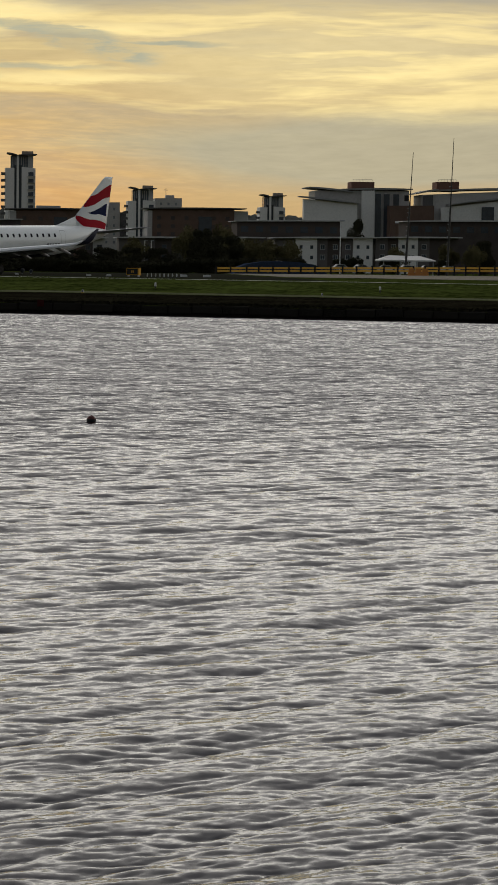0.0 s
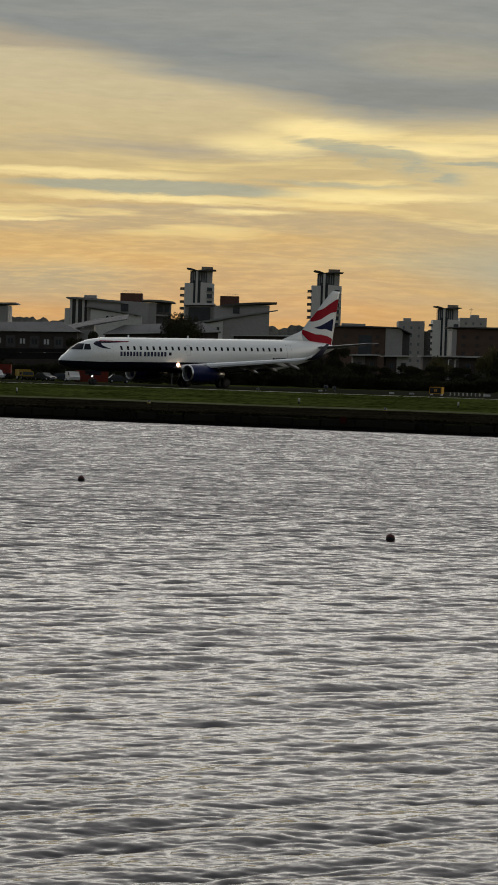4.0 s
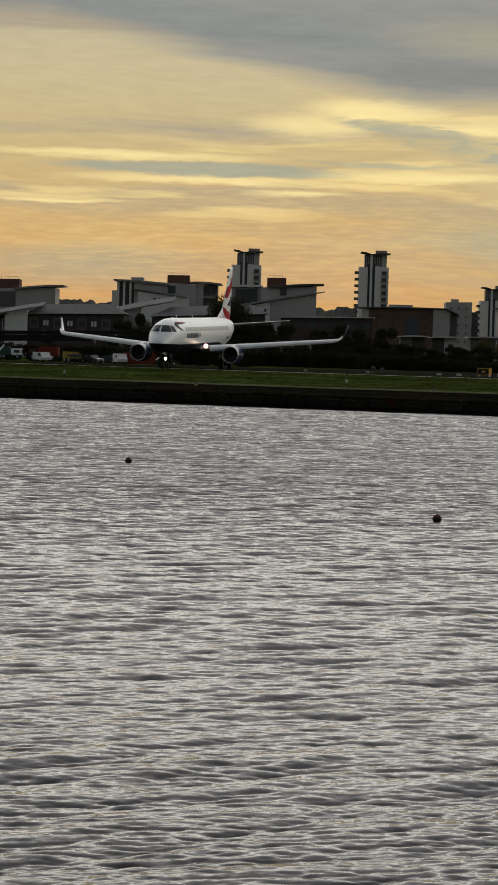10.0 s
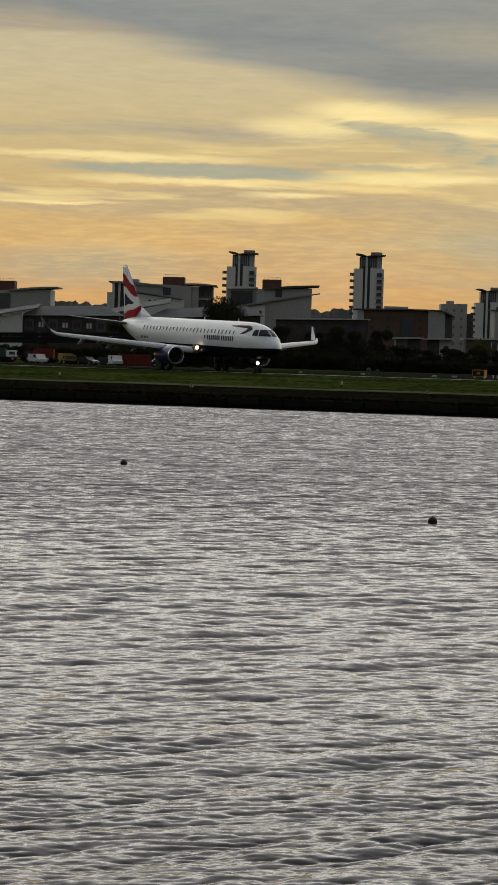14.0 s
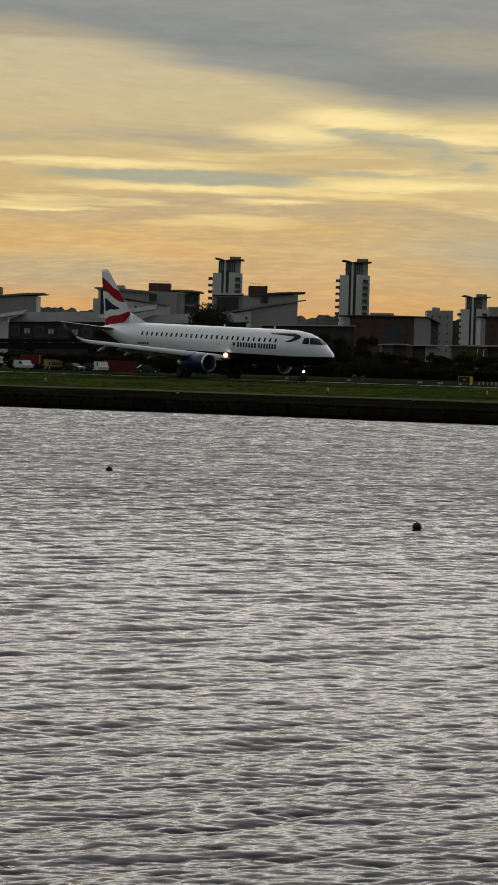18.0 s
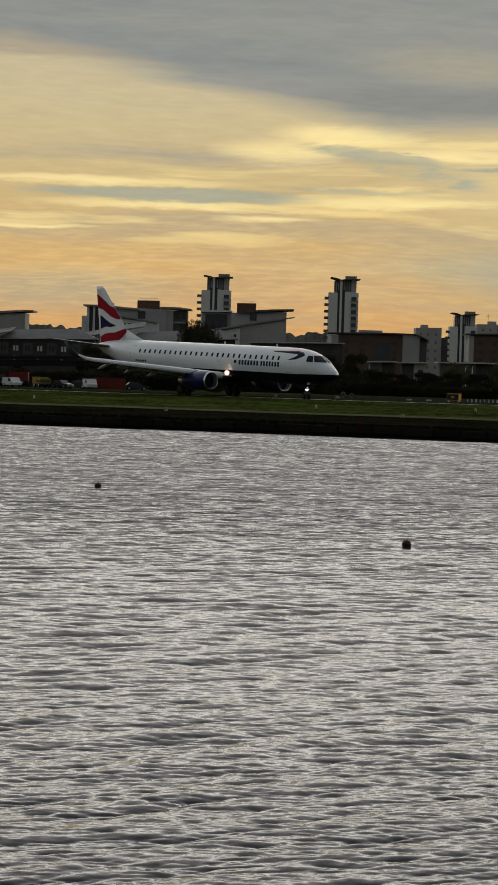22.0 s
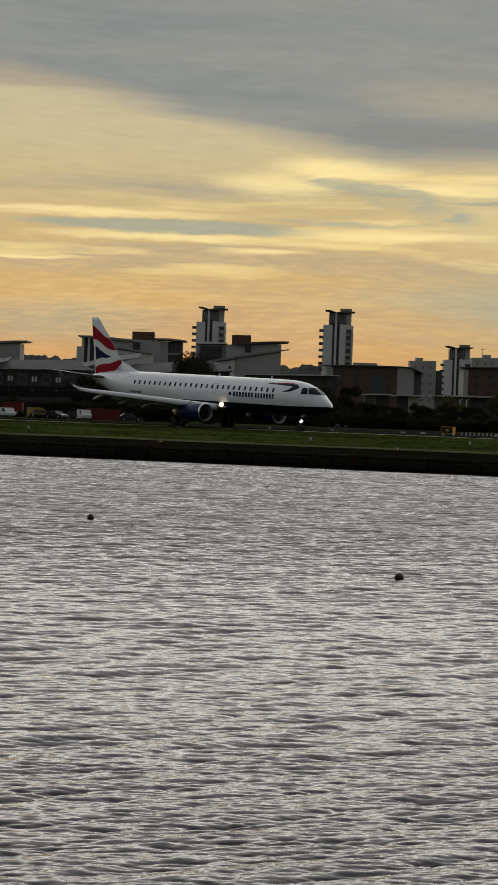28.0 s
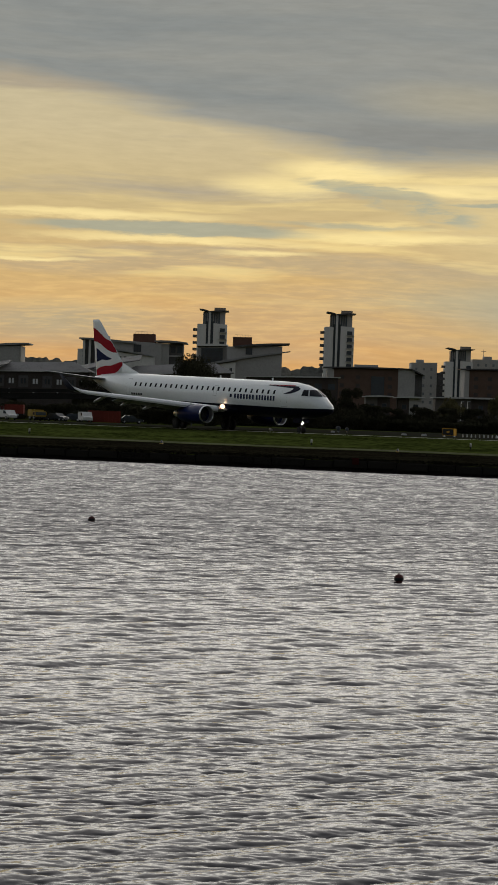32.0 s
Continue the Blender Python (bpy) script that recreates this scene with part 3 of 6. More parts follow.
def body_mesh(name, white, parent, label):
    xs = []
    for a, b in zip(STATIONS, STATIONS[1:]):
        n = 2 if abs(a[0] - b[0]) < 4 else 8
        xs += [a[0] + (b[0] - a[0]) * k / n for k in range(n)]
    xs.append(STATIONS[-1][0])
    half = 14
    verts, faces = [], []
    for x in xs:
        w, c, h = body_at(x)
        line = float(np.interp(x, (-10.5, -6.0, 14.0, 17.0, 18.12), (-1.66, -0.72, -0.70, -0.62, -0.58)))
        u = max(-0.9999, min(0.9999, (line - c) / h))
        split_a = math.acos(u)
        a0, a1 = (0.0, split_a) if white else (split_a, math.pi)
        for k in range(-half, half + 1):
            if white:
                ang = a1 * k / half
            else:
                ang = math.pi + (math.pi - a0) * k / half
            verts.append((x, w * math.sin(ang), lift(x, c + h * math.cos(ang))))
    n = 2 * half + 1
    for i in range(len(xs) - 1):
        for j in range(n - 1):
            a = i * n + j
            faces.append((a, a + 1, a + n + 1, a + n))
    return mesh_part(name, verts, faces, M["jet_white" if white else "jet_navy"], parent, label, smooth=True)


def aerofoil(sections, name, mat, parent, label=""):
    """A wing skin through sections (leading edge point, chord, thickness, thickness axis)."""
    prof = [(0, 0), (0.03, 0.32), (0.12, 0.75), (0.3, 1.0), (0.55, 0.82), (0.8, 0.38), (1.0, 0.02),
            (0.8, -0.30), (0.55, -0.62), (0.3, -0.8), (0.12, -0.6), (0.03, -0.28)]
    verts, faces = [], []
    n = len(prof)
    for le, chord, thick, axis in sections:
        for c, t in prof:
            p = Vector(le) + Vector((-c * chord, 0, 0)) + Vector(axis) * (t * thick / 2)
            verts.append(p[:])
    for i in range(len(sections) - 1):
        for j in range(n):
            a, b = i * n + j, i * n + (j + 1) % n
            faces.append((a, b, b + n, a + n))
    faces.append(tuple(range(n))[::-1])
    last = (len(sections) - 1) * n
    faces.append(tuple(range(last, last + n)))
    ob = mesh_part(name, verts, faces, mat, parent, label, smooth=True)
    bm = bmesh.new()
    bm.from_mesh(ob.data)
    bmesh.ops.recalc_face_normals(bm, faces=bm.faces)
    bm.to_mesh(ob.data)
    bm.free()
    return ob


def lathe(name, ring, mat, parent, centre, axis="x", seg=28, label="", smooth=True):
    """Turns (along, radius) round an axis through centre."""
    verts, faces = [], []
    for a, r in ring:
        for k in range(seg):
            t = 2 * math.pi * k / seg
            p = (a, r * math.cos(t), r * math.sin(t)) if axis == "x" else (r * math.cos(t), a, r * math.sin(t)) if axis == "y" else (r * math.cos(t), r * math.sin(t), a)
            verts.append((p[0] + centre[0], p[1] + centre[1], p[2] + centre[2]))
    for i in range(len(ring) - 1):
        for k in range(seg):
            a, b = i * seg + k, i * seg + (k + 1) % seg
            faces.append((a, b, b + seg, a + seg))
    return mesh_part(name, verts, faces, mat, parent, label, smooth=smooth)


def fin_skin(x, z, s, out):
    """A point on the fin's side s at station x and height z."""
    le = float(np.interp(z, (4.7, 6.05, 10.22, 10.54), (-13.6, -13.05, -17.1, -17.55)))
    chord = float(np.interp(z, (4.7, 6.05, 10.22, 10.54), (4.0, 4.78, 1.42, 1.03)))
    thick = float(np.interp(z, (4.7, 6.05, 10.22, 10.54), (0.46, 0.40, 0.17, 0.10)))
    k = max(0.0, min(1.0, (le - x) / chord))
    prof = ((0, 0.03, 0.12, 0.3, 0.55, 0.8, 1.0), (0, 0.32, 0.75, 1.0, 0.82, 0.38, 0.02)) if s > 0 else ((0, 0.03, 0.12, 0.3, 0.55, 0.8, 1.0), (0, 0.28, 0.6, 0.8, 0.62, 0.30, 0.02))
    return (x, s * (thick / 2 * float(np.interp(k, *prof)) + out), z), 0.0 <= (le - x) <= chord


def fin_patch(name, outline, mat, parent, label):
    """A painted field of the fin, a thin skin on both faces, cut out of a fine net."""
    step = 0.04
    inside = {}
    n = len(outline)

    def within(x, z):
        hit = False
        for i in range(n):
            (xa, za), (xb, zb) = outline[i], outline[(i + 1) % n]
            if (za > z) != (zb > z) and x < (xb - xa) * (z - za) / (zb - za) + xa:
                hit = not hit
        return hit

    verts, faces, index = [], [], {}
    for i in range(int(6.2 / step)):
        for j in range(int(6.0 / step)):
            x, z = -18.7 + i * step, 4.7 + j * step
            if not within(x + step / 2, z + step / 2):
                continue
            corners = [(i, j), (i + 1, j), (i + 1, j + 1), (i, j + 1)]
            if not all(fin_skin(-18.7 + a * step, 4.7 + b * step, 1, 0)[1] for a, b in corners):
                continue
            for s in (1, -1):
                f = []
                for a, b in corners:
                    key = (a, b, s)
                    if key not in index:
                        index[key] = len(verts)
                        verts.append(fin_skin(-18.7 + a * step, 4.7 + b * step, s, 0.012)[0])
                    f.append(index[key])
                faces.append(tuple(f if s < 0 else f[::-1]))
    return mesh_part(name, verts, faces, mat, parent, label)


def wheel(parent, name, x, y, r, w):
    tyre = lathe(name, [(-w / 2, r * 0.55), (-w / 2, r * 0.86), (-w * 0.36, r * 0.97), (0, r), (w * 0.36, r * 0.97), (w / 2, r * 0.86), (w / 2, r * 0.55)],
                 M["tyre"], parent, (x, y, r), "y", 22, "black rubber tyre")
    lathe("hub", [(-w * 0.3, 0.001), (-w * 0.42, r * 0.3), (-w * 0.5, r * 0.56), (w * 0.5, r * 0.56), (w * 0.42, r * 0.3), (w * 0.3, 0.001)],
          M["gear_grey"], tyre, (x, y, r), "y", 14, "grey metal wheel hub")
    return tyre


def engine(jet, s):
    y, z = s * 4.46, 1.42
    nac = lathe("nacelle", [(5.72, 0.80), (5.2, 0.86), (4.4, 0.88), (3.4, 0.84), (2.6, 0.74), (2.25, 0.66), (2.3, 0.60), (3.0, 0.62), (4.6, 0.70), (5.3, 0.70)],
                M["jet_blue"], jet, (0, y, z), "x", 32, "dark blue engine cowling")
    lathe("intake_lip", [(5.1, 0.71), (5.72, 0.71), (5.86, 0.735), (5.90, 0.765), (5.86, 0.80), (5.70, 0.803)], M["metal"], nac, (0, y, z), "x", 32, "bright bare-metal intake ring")
    lathe("fan", [(4.95, 0.001), (4.95, 0.70)], M["black"], nac, (0, y, z), "x", 24, "dark fan disc")
    lathe("spinner", [(5.4, 0.001), (5.3, 0.10), (5.1, 0.19), (4.96, 0.22)], M["fan_dark"], nac, (0, y, z), "x", 16, "dark fan spinner")
    for k in range(14):
        a = 2 * math.pi * k / 14
        bm = bmesh.new()
        co = [(5.02, 0.22, -0.05), (5.02, 0.69, -0.11), (4.97, 0.69, 0.11), (4.97, 0.22, 0.05)]
        vs = [bm.verts.new((px, y + r * math.cos(a) - t * math.sin(a), z + r * math.sin(a) + t * math.cos(a))) for px, r, t in co]
        bm.faces.new(vs)
        part("fan_blade", bm, M["fan_dark"], nac)
    lathe("exhaust", [(2.3, 0.46), (1.7, 0.40), (1.25, 0.30), (1.25, 0.24), (2.3, 0.26)], M["metal"], nac, (0, y, z), "x", 24, "grey metal exhaust nozzle")
    bm = bmesh.new()
    prof = [(4.6, z + 0.80), (3.6, 2.42), (1.6, 2.30), (1.0, 2.10), (1.9, z + 0.55), (3.0, z + 0.70)]
    a = [bm.verts.new((px, y - 0.14, pz)) for px, pz in prof]
    b = [bm.verts.new((px, y + 0.14, pz)) for px, pz in prof]
    bm.faces.new(a), bm.faces.new(b[::-1])
    for i in range(len(prof)):
        j = (i + 1) % len(prof)
        bm.faces.new((a[i], b[i], b[j], a[j]))
    bmesh.ops.recalc_face_normals(bm, faces=bm.faces[:])
    part("pylon", bm, M["jet_white"], jet, "white engine pylon")


def wing(jet, s):
    def sec(y, le, te, z, th):
        return ((le, s * y, z), le - te, th, (0, -s * 0.09, 1))
    w = aerofoil([sec(0.9, 5.3, -1.4, 1.86, 0.78), sec(1.6, 4.95, -1.4, 1.94, 0.72), sec(4.6, 3.45, -1.25, 2.24, 0.5), sec(9.0, 1.3, -1.95, 2.66, 0.34),
                  sec(13.4, -0.85, -2.60, 3.07, 0.19), sec(13.75, -1.08, -2.72, 3.13, 0.16)], "wing", M["wing_grey"], jet, "pale grey swept wing")
    aerofoil([((-1.06, s * 13.72, 3.12), 1.64, 0.16, (0, -s * 0.2, 1)), ((-1.48, s * 13.98, 3.24), 1.25, 0.13, (0, -s * 0.75, 0.65)),
              ((-2.02, s * 14.15, 3.58), 1.02, 0.10, (0, -s * 0.97, 0.2)), ((-3.20, s * 14.46, 4.68), 0.36, 0.05, (0, -s * 0.98, 0.15))],
             "winglet", M["winglet_dark"], jet, "upturned winglet, dark outside and white inside")
    mesh_part("winglet_inner_face", [(-1.68, s * 13.86, 3.36), (-2.56, s * 13.84, 3.33), (-3.48, s * 14.36, 4.65), (-3.28, s * 14.37, 4.65), (-2.14, s * 14.05, 3.68)],
              [(0, 4, 3, 2, 1) if s > 0 else (0, 1, 2, 3, 4)], M["jet_white"], w, "white inner face of the winglet")
    # leading edge strip that catches the sky
    verts, faces = [], []
    for y, le, z, k in ((2.3, 4.60, 2.01, 1.15), (4.6, 3.45, 2.24, 1.05), (9.0, 1.3, 2.66, 0.9), (13.3, -0.78, 3.06, 0.72), (13.75, -1.06, 3.16, 0.60), (14.08, -1.66, 3.44, 0.42)):
        for dx, dz in ((-0.6, 0.24), (-0.1, 0.21), (0.14, 0.10), (0.24, -0.10), (0.16, -0.27), (-0.1, -0.24), (-0.12, 0.0)):
            verts.append((le + dx * k, s * y, z + dz * k))
    for i in range(5):
        for j in range(7):
            a, b = i * 7 + j, i * 7 + (j + 1) % 7
            f = (a, a + 7, b + 7, b)
            faces.append(f if s > 0 else f[::-1])
    faces += [tuple(range(7)), tuple(range(35, 42))]
    mesh_part("slat", verts, faces, M["slat_grey"], w, "pale lowered leading-edge slat")
    # trailing flaps set for take-off
    for y0, y1 in ((1.7, 4.6), (4.75, 9.2)):
        verts = []
        for y in (y0, y1):
            te = float(np.interp(y, (1.6, 4.6, 9.0), (-1.4, -1.25, -1.95)))
            z = float(np.interp(y, (1.6, 4.6, 9.0), (1.90, 2.2, 2.63)))
            verts += [(te + 0.55, s * y, z + 0.06), (te + 0.55, s * y, z - 0.06), (te - 0.45, s * y, z - 0.30), (te - 0.45, s * y, z - 0.26)]
        mesh_part("flap", verts, [(0, 1, 5, 4), (1, 2, 6, 5), (2, 3, 7, 6), (3, 0, 4, 7), (0, 3, 2, 1), (4, 5, 6, 7)], M["jet_grey"], w, "lowered grey wing flap")
    for y in (5.6, 8.0, 10.8):
        te = float(np.interp(y, (4.6, 9.0, 13.5), (-1.25, -1.95, -2.55)))
        z = float(np.interp(y, (1.6, 13.5), (1.94, 3.08)))
        ring = [(1.25, 0.01), (1.0, 0.09), (0.4, 0.15), (-0.4, 0.16), (-0.9, 0.10), (-1.2, 0.01)]
        f = lathe("flap_fairing", ring, M["jet_grey"], w, (0, 0, 0), "x", 12, "grey flap-track fairing")
        f.matrix_basis = pose(te + 0.15, s * y, z - 0.34, 0, -16, 0)
    lamp = lathe("landing_light", [(0.02, 0.001), (0.0, 0.13), (-0.06, 0.15)], M["lamp_warm"], jet, (0, 0, 0), "x", 16, "lit warm landing light")
    # added glowing ring imitates bloom round the lamp
    lathe("light_bloom_ring", [(-0.08, 0.15), (-0.02, 0.21), (-0.09, 0.24)], M["lamp_bloom"], lamp, (0, 0, 0), "x", 18, "warm glowing ring that stands in for the landing light's bloom")
    lamp.matrix_basis = pose(5.02, s * 1.95, 2.20, 0, 0, s * 40 if s < 0 else 12)
    if s < 0:
        # added tube hides the starboard lamp from ahead, imitating a narrow beam
        lathe("lamp_shroud", [(-0.1, 0.31), (0.62, 0.31), (0.62, 0.32), (-0.1, 0.325)], M["gear_grey"], lamp, (0, 0, 0), "x", 18, "dark tube added to shield the landing light")


def build_airliner():
    jet = new("airliner")
    tagged(jet, "white twin-jet airliner with navy belly and red-white-blue tail", "airliner")
    body_mesh("fuselage", True, jet, "glossy white upper fuselage")
    body_mesh("belly", False, jet, "dark navy fuselage underside")
    lathe("wing_fairing", [(7.0, 0.02), (6.2, 0.45), (4.0, 0.62), (-1.0, 0.62), (-3.5, 0.4), (-4.8, 0.02)], M["jet_navy"], jet, (0, 0, 0), "x", 24, "navy wing-root fairing").matrix_basis = \
        Matrix.Translation((0, 0, 1.95)) @ Matrix.Diagonal((1, 2.55, 0.95, 1))
    fin = aerofoil([((-13.6, 0, 4.7), 4.0, 0.46, (0, 1, 0)), ((-13.05, 0, 6.05), 4.78, 0.40, (0, 1, 0)), ((-17.1, 0, 10.22), 1.42, 0.17, (0, 1, 0)),
                    ((-17.55, 0, 10.54), 1.03, 0.10, (0, 1, 0))], "fin", M["jet_white"], jet, "white tail fin with waving flag colours")
    aerofoil([((-9.9, 0, 4.95), 5.0, 0.12, (0, 1, 0)), ((-10.6, 0, 5.22), 4.4, 0.10, (0, 1, 0)), ((-13.1, 0, 6.15), 1.6, 0.16, (0, 1, 0))], "dorsal_fillet", M["jet_white"], fin, "white fillet before the fin")
    for nm, col, label, pts in FIN_FIELDS:
        fin_patch(nm, pts, M[col], fin, label)
    for s in (1, -1):
        aerofoil([((-14.6, s * 0.55, 4.50), 3.1, 0.30, (0, -s * 0.1, 1)), ((-17.2, s * 6.1, 5.10), 1.22, 0.12, (0, -s * 0.1, 1)), ((-17.45, s * 6.28, 5.12), 0.95, 0.07, (0, -s * 0.1, 1))],
                 "tailplane", M["jet_grey"], jet, "pale grey tailplane")
        wing(jet, s)
        engine(jet, s)
        # cabin windows, doors, flight-deck glass
        for k in range(27):
            x = -9.17 + 20.87 * k / 26
            skin_patch("cabin_window", (x - 0.13, x + 0.13), lambda q: 0.46, lambda q: 0.83, s, M["jet_glass"], jet, nx=2, nz=2)
        for x0, x1, z0, z1 in ((12.75, 13.55, -0.62, 1.2), (-10.7, -10.0, -0.45, 1.15), (3.0, 3.5, 0.0, 0.95)):
            for a, b, c, d in ((x0, x0 + 0.03, z0, z1), (x1 - 0.03, x1, z0, z1), (x0, x1, z1 - 0.03, z1), (x0, x1, z0, z0 + 0.03)):
                skin_patch("door_seam", (a, b), lambda q, c=c: c, lambda q, d=d: d, s, M["jet_grey"], jet, nx=1, nz=4, out=0.008)
        for a0, a1, zt in ((2, 39, 1.03), (43, 73, 1.0)):
            verts, faces = [], []
            for i in range(7):
                al = radians(a0 + (a1 - a0) * i / 6)
                for j in range(4):
                    zb = 0.45 + (zt - 0.45) * j / 3
                    lo, hi = 0.0, 4.0
                    for _ in range(30):
                        m_ = (lo + hi) / 2
                        w, c, h = body_at(14.9 + m_ * math.cos(al))
                        inside = (m_ * math.sin(al) / w) ** 2 + ((zb - c) / h) ** 2 < 1
                        lo, hi = (m_, hi) if inside else (lo, m_)
                    r = lo + 0.02
                    x = 14.9 + r * math.cos(al)
                    verts.append((x, s * r * math.sin(al), lift(x, zb + 0.01)))
            for i in range(6):
                for j in range(3):
                    a = i * 4 + j
                    f = (a, a + 1, a + 5, a + 4)
                    faces.append(f if s < 0 else f[::-1])
            mesh_part("flight_deck_window", verts, faces, M["jet_glass"], jet, "dark flight-deck glazing", smooth=True)
        # airline name as plain bars, then the ribbon mark
        for x0, pitch in ((11.95, 0.395), (9.02, 0.425)):
            for k in range(7):
                x = x0 - pitch * k
                skin_patch("name_bar", (x - 0.05, x - pitch + 0.09), lambda q: -0.14, lambda q: 0.30, s, M["name_ink"], jet, nx=1, nz=3)
        skin_patch("name_mark", (5.80, 5.48), lambda q: -0.04, lambda q: 0.26, s, M["jet_ink"], jet, nx=1, nz=2)
        for k in range(5):
            skin_patch("registration_bar", (-8.0 - 0.38 * k, -8.26 - 0.38 * k), lambda q: -0.40, lambda q: -0.20, s, M["gear_grey"], jet, nx=1, nz=1)
        skin_patch("ribbon_top", (14.45, 10.55), lambda q: 1.06 + 0.16 * q, lambda q: 1.27 - 0.01 * q, s, M["jet_ink"], jet, "navy ribbon mark", nx=12, nz=2)
        skin_patch("ribbon_edge", (13.95, 10.5), lambda q: 1.272 - 0.005 * q, lambda q: 1.36 - 0.06 * q, s, M["jet_red"], jet, "red edge of the ribbon mark", nx=10, nz=1)
        skin_patch("ribbon_curl", (14.78, 13.95), lambda q: 0.96 - 0.36 * q ** 0.7, lambda q: 1.06 + 0.20 * q ** 0.5, s, M["jet_ink"], jet, "navy ribbon curl", nx=8, nz=3)
        skin_patch("ribbon_tail", (13.95, 13.0), lambda q: 0.60 - 0.08 * q, lambda q: 0.98 - 0.42 * q ** 0.6, s, M["jet_ink"], jet, "navy ribbon tail", nx=7, nz=2)
        # main landing gear
        leg = lathe("main_strut", [(0.4, 0.11), (1.3, 0.14), (2.0, 0.16)], M["gear_grey"], jet, (0, s * 2.97, 0), "z", 12, "grey main landing-gear strut")
        box("gear_door", -0.42, 0.42, s * 2.62 - 0.03, s * 2.62 + 0.03, 0.95, 1.85, M["jet_navy"], jet, "navy landing-gear door")
        for d in (-0.42, 0.42):
            wheel(jet, "main_tyre", 0.0, s * 2.97 + d, 0.52, 0.36)
    lathe("nose_strut", [(0.3, 0.07), (1.0, 0.09), (1.7, 0.10)], M["gear_grey"], jet, (14.0, 0, 0), "z", 12, "grey nose landing-gear strut")
    for s in (1, -1):
        wheel(jet, "nose_tyre", 14.04, s * 0.24, 0.31, 0.2)
        box("nose_gear_door", 13.4, 14.6, s * 0.45 - 0.02, s * 0.45 + 0.02, 0.95, 1.45, M["jet_navy"], jet, "navy nose-gear door")
    lathe("taxi_light", [(0.03, 0.001), (0.0, 0.13), (-0.08, 0.14)], M["lamp_white"], jet, (14.2, 0, 0.92), "x", 14, "lit white taxi light")
    # added tube keeps the taxi lamp from showing at wide side angles
    lathe("lamp_housing", [(-0.1, 0.11), (0.0, 0.115), (0.19, 0.115), (0.19, 0.105), (-0.08, 0.10)], M["gear_grey"], jet, (14.2, 0, 0.92), "x", 14, "short dark tube added to shield the taxi light")
    lathe("upper_taxi_light", [(0.03, 0.001), (0.0, 0.065), (-0.06, 0.07)], M["lamp_white"], jet, (14.16, 0, 1.38), "x", 10, "small lit white light")
    for x in (9.8, 2.2):
        bm = bmesh.new()
        add_box(bm, x - 0.10, x + 0.08, -0.015, 0.015, lift(x, 1.66), lift(x, 1.66) + 0.27)
        part("blade_antenna", bm, M["jet_white"], jet, "white blade antenna")
    return jet


FIN_FIELDS = [
    ("red_field_upper", "jet_red", "red band of the fin", [(-18.5, 9.75), (-18.1, 9.66), (-17.4, 9.33), (-16.7, 8.95), (-16.16, 8.62), (-15.3, 8.35), (-14.2, 7.2), (-14.94, 7.25), (-15.8, 7.5), (-16.57, 7.88), (-17.1, 8.14), (-17.5, 8.27), (-18.25, 8.37)]),
    ("blue_field", "jet_flagblue", "navy wedge of the fin", [(-17.76, 7.68), (-17.4, 7.55), (-16.7, 7.20), (-15.76, 6.83), (-14.85, 6.60), (-15.3, 6.50), (-15.73, 6.46), (-16.63, 6.50), (-17.1, 6.40), (-17.6, 6.28)]),
    ("red_field_lower", "jet_red", "red foot of the fin", [(-17.65, 5.50), (-17.2, 5.66), (-16.9, 5.77), (-16.0, 5.88), (-15.1, 5.90), (-14.2, 6.10), (-13.86, 6.22), (-13.3, 6.30), (-13.2, 5.96), (-13.9, 5.35), (-14.6, 5.02), (-15.5, 4.87), (-16.4, 4.87), (-17.5, 4.87)])]
airliner = build_airliner()

# ---- buildings behind the airfield ----
M["tower_glass"] = material("blue_grey_glazing", (0.10, 0.115, 0.13), 0.2, vary=0.3, scale=0.5, spec=0.4)
M["tan_panel"] = material("tan_cladding", (0.27, 0.225, 0.18), 0.8, vary=0.15, scale=0.5)
M["brick_dark"] = material("dark_brown_brick", (0.06, 0.049, 0.044), 0.85, vary=0.25, scale=0.4)
M["brick_grey"] = material("grey_brick", (0.108, 0.098, 0.092), 0.85, vary=0.25, scale=0.5)
M["brick_mid"] = material("weathered_brick", (0.060, 0.051, 0.046), 0.9, vary=0.3, scale=0.4)
M["roof_edge"] = material("pale_roof_edge", (0.44, 0.43, 0.41), 0.7, vary=0.2, scale=0.3)
M["plant_red"] = material("red_brick_plant_room", (0.13, 0.068, 0.05), 0.85, vary=0.2, scale=0.5)
# pale base colour stands in for the light of bright windows
M["pane_pale"] = material("bright_painted_pane", (0.55, 0.56, 0.56), 0.3, vary=0.2, scale=0.5)
M["render_dim"] = material("dull_panes", (0.17, 0.18, 0.19), 0.4, vary=0.15, scale=0.4)
M["brick_pane"] = material("brown_panes", (0.07, 0.055, 0.05), 0.3, vary=0.2, scale=0.4)
M["steel"] = material("galvanised_steel", (0.30, 0.31, 0.32), 0.45, metal=0.6, vary=0.15, scale=1.0)


def prism(name, x0, x1, zl, zr, zb, y0, y1, mat, parent, label=""):
    """A wall block whose top runs from zl to zr."""
    v = [(x0, y0, zb), (x1, y0, zb), (x1, y1, zb), (x0, y1, zb), (x0, y0, zl), (x1, y0, zr), (x1, y1, zr), (x0, y1, zl)]
    f = [(3, 2, 1, 0), (4, 5, 6, 7), (0, 1, 5, 4), (1, 2, 6, 5), (2, 3, 7, 6), (3, 0, 4, 7)]
    return mesh_part(name, v, f, mat, parent, label)


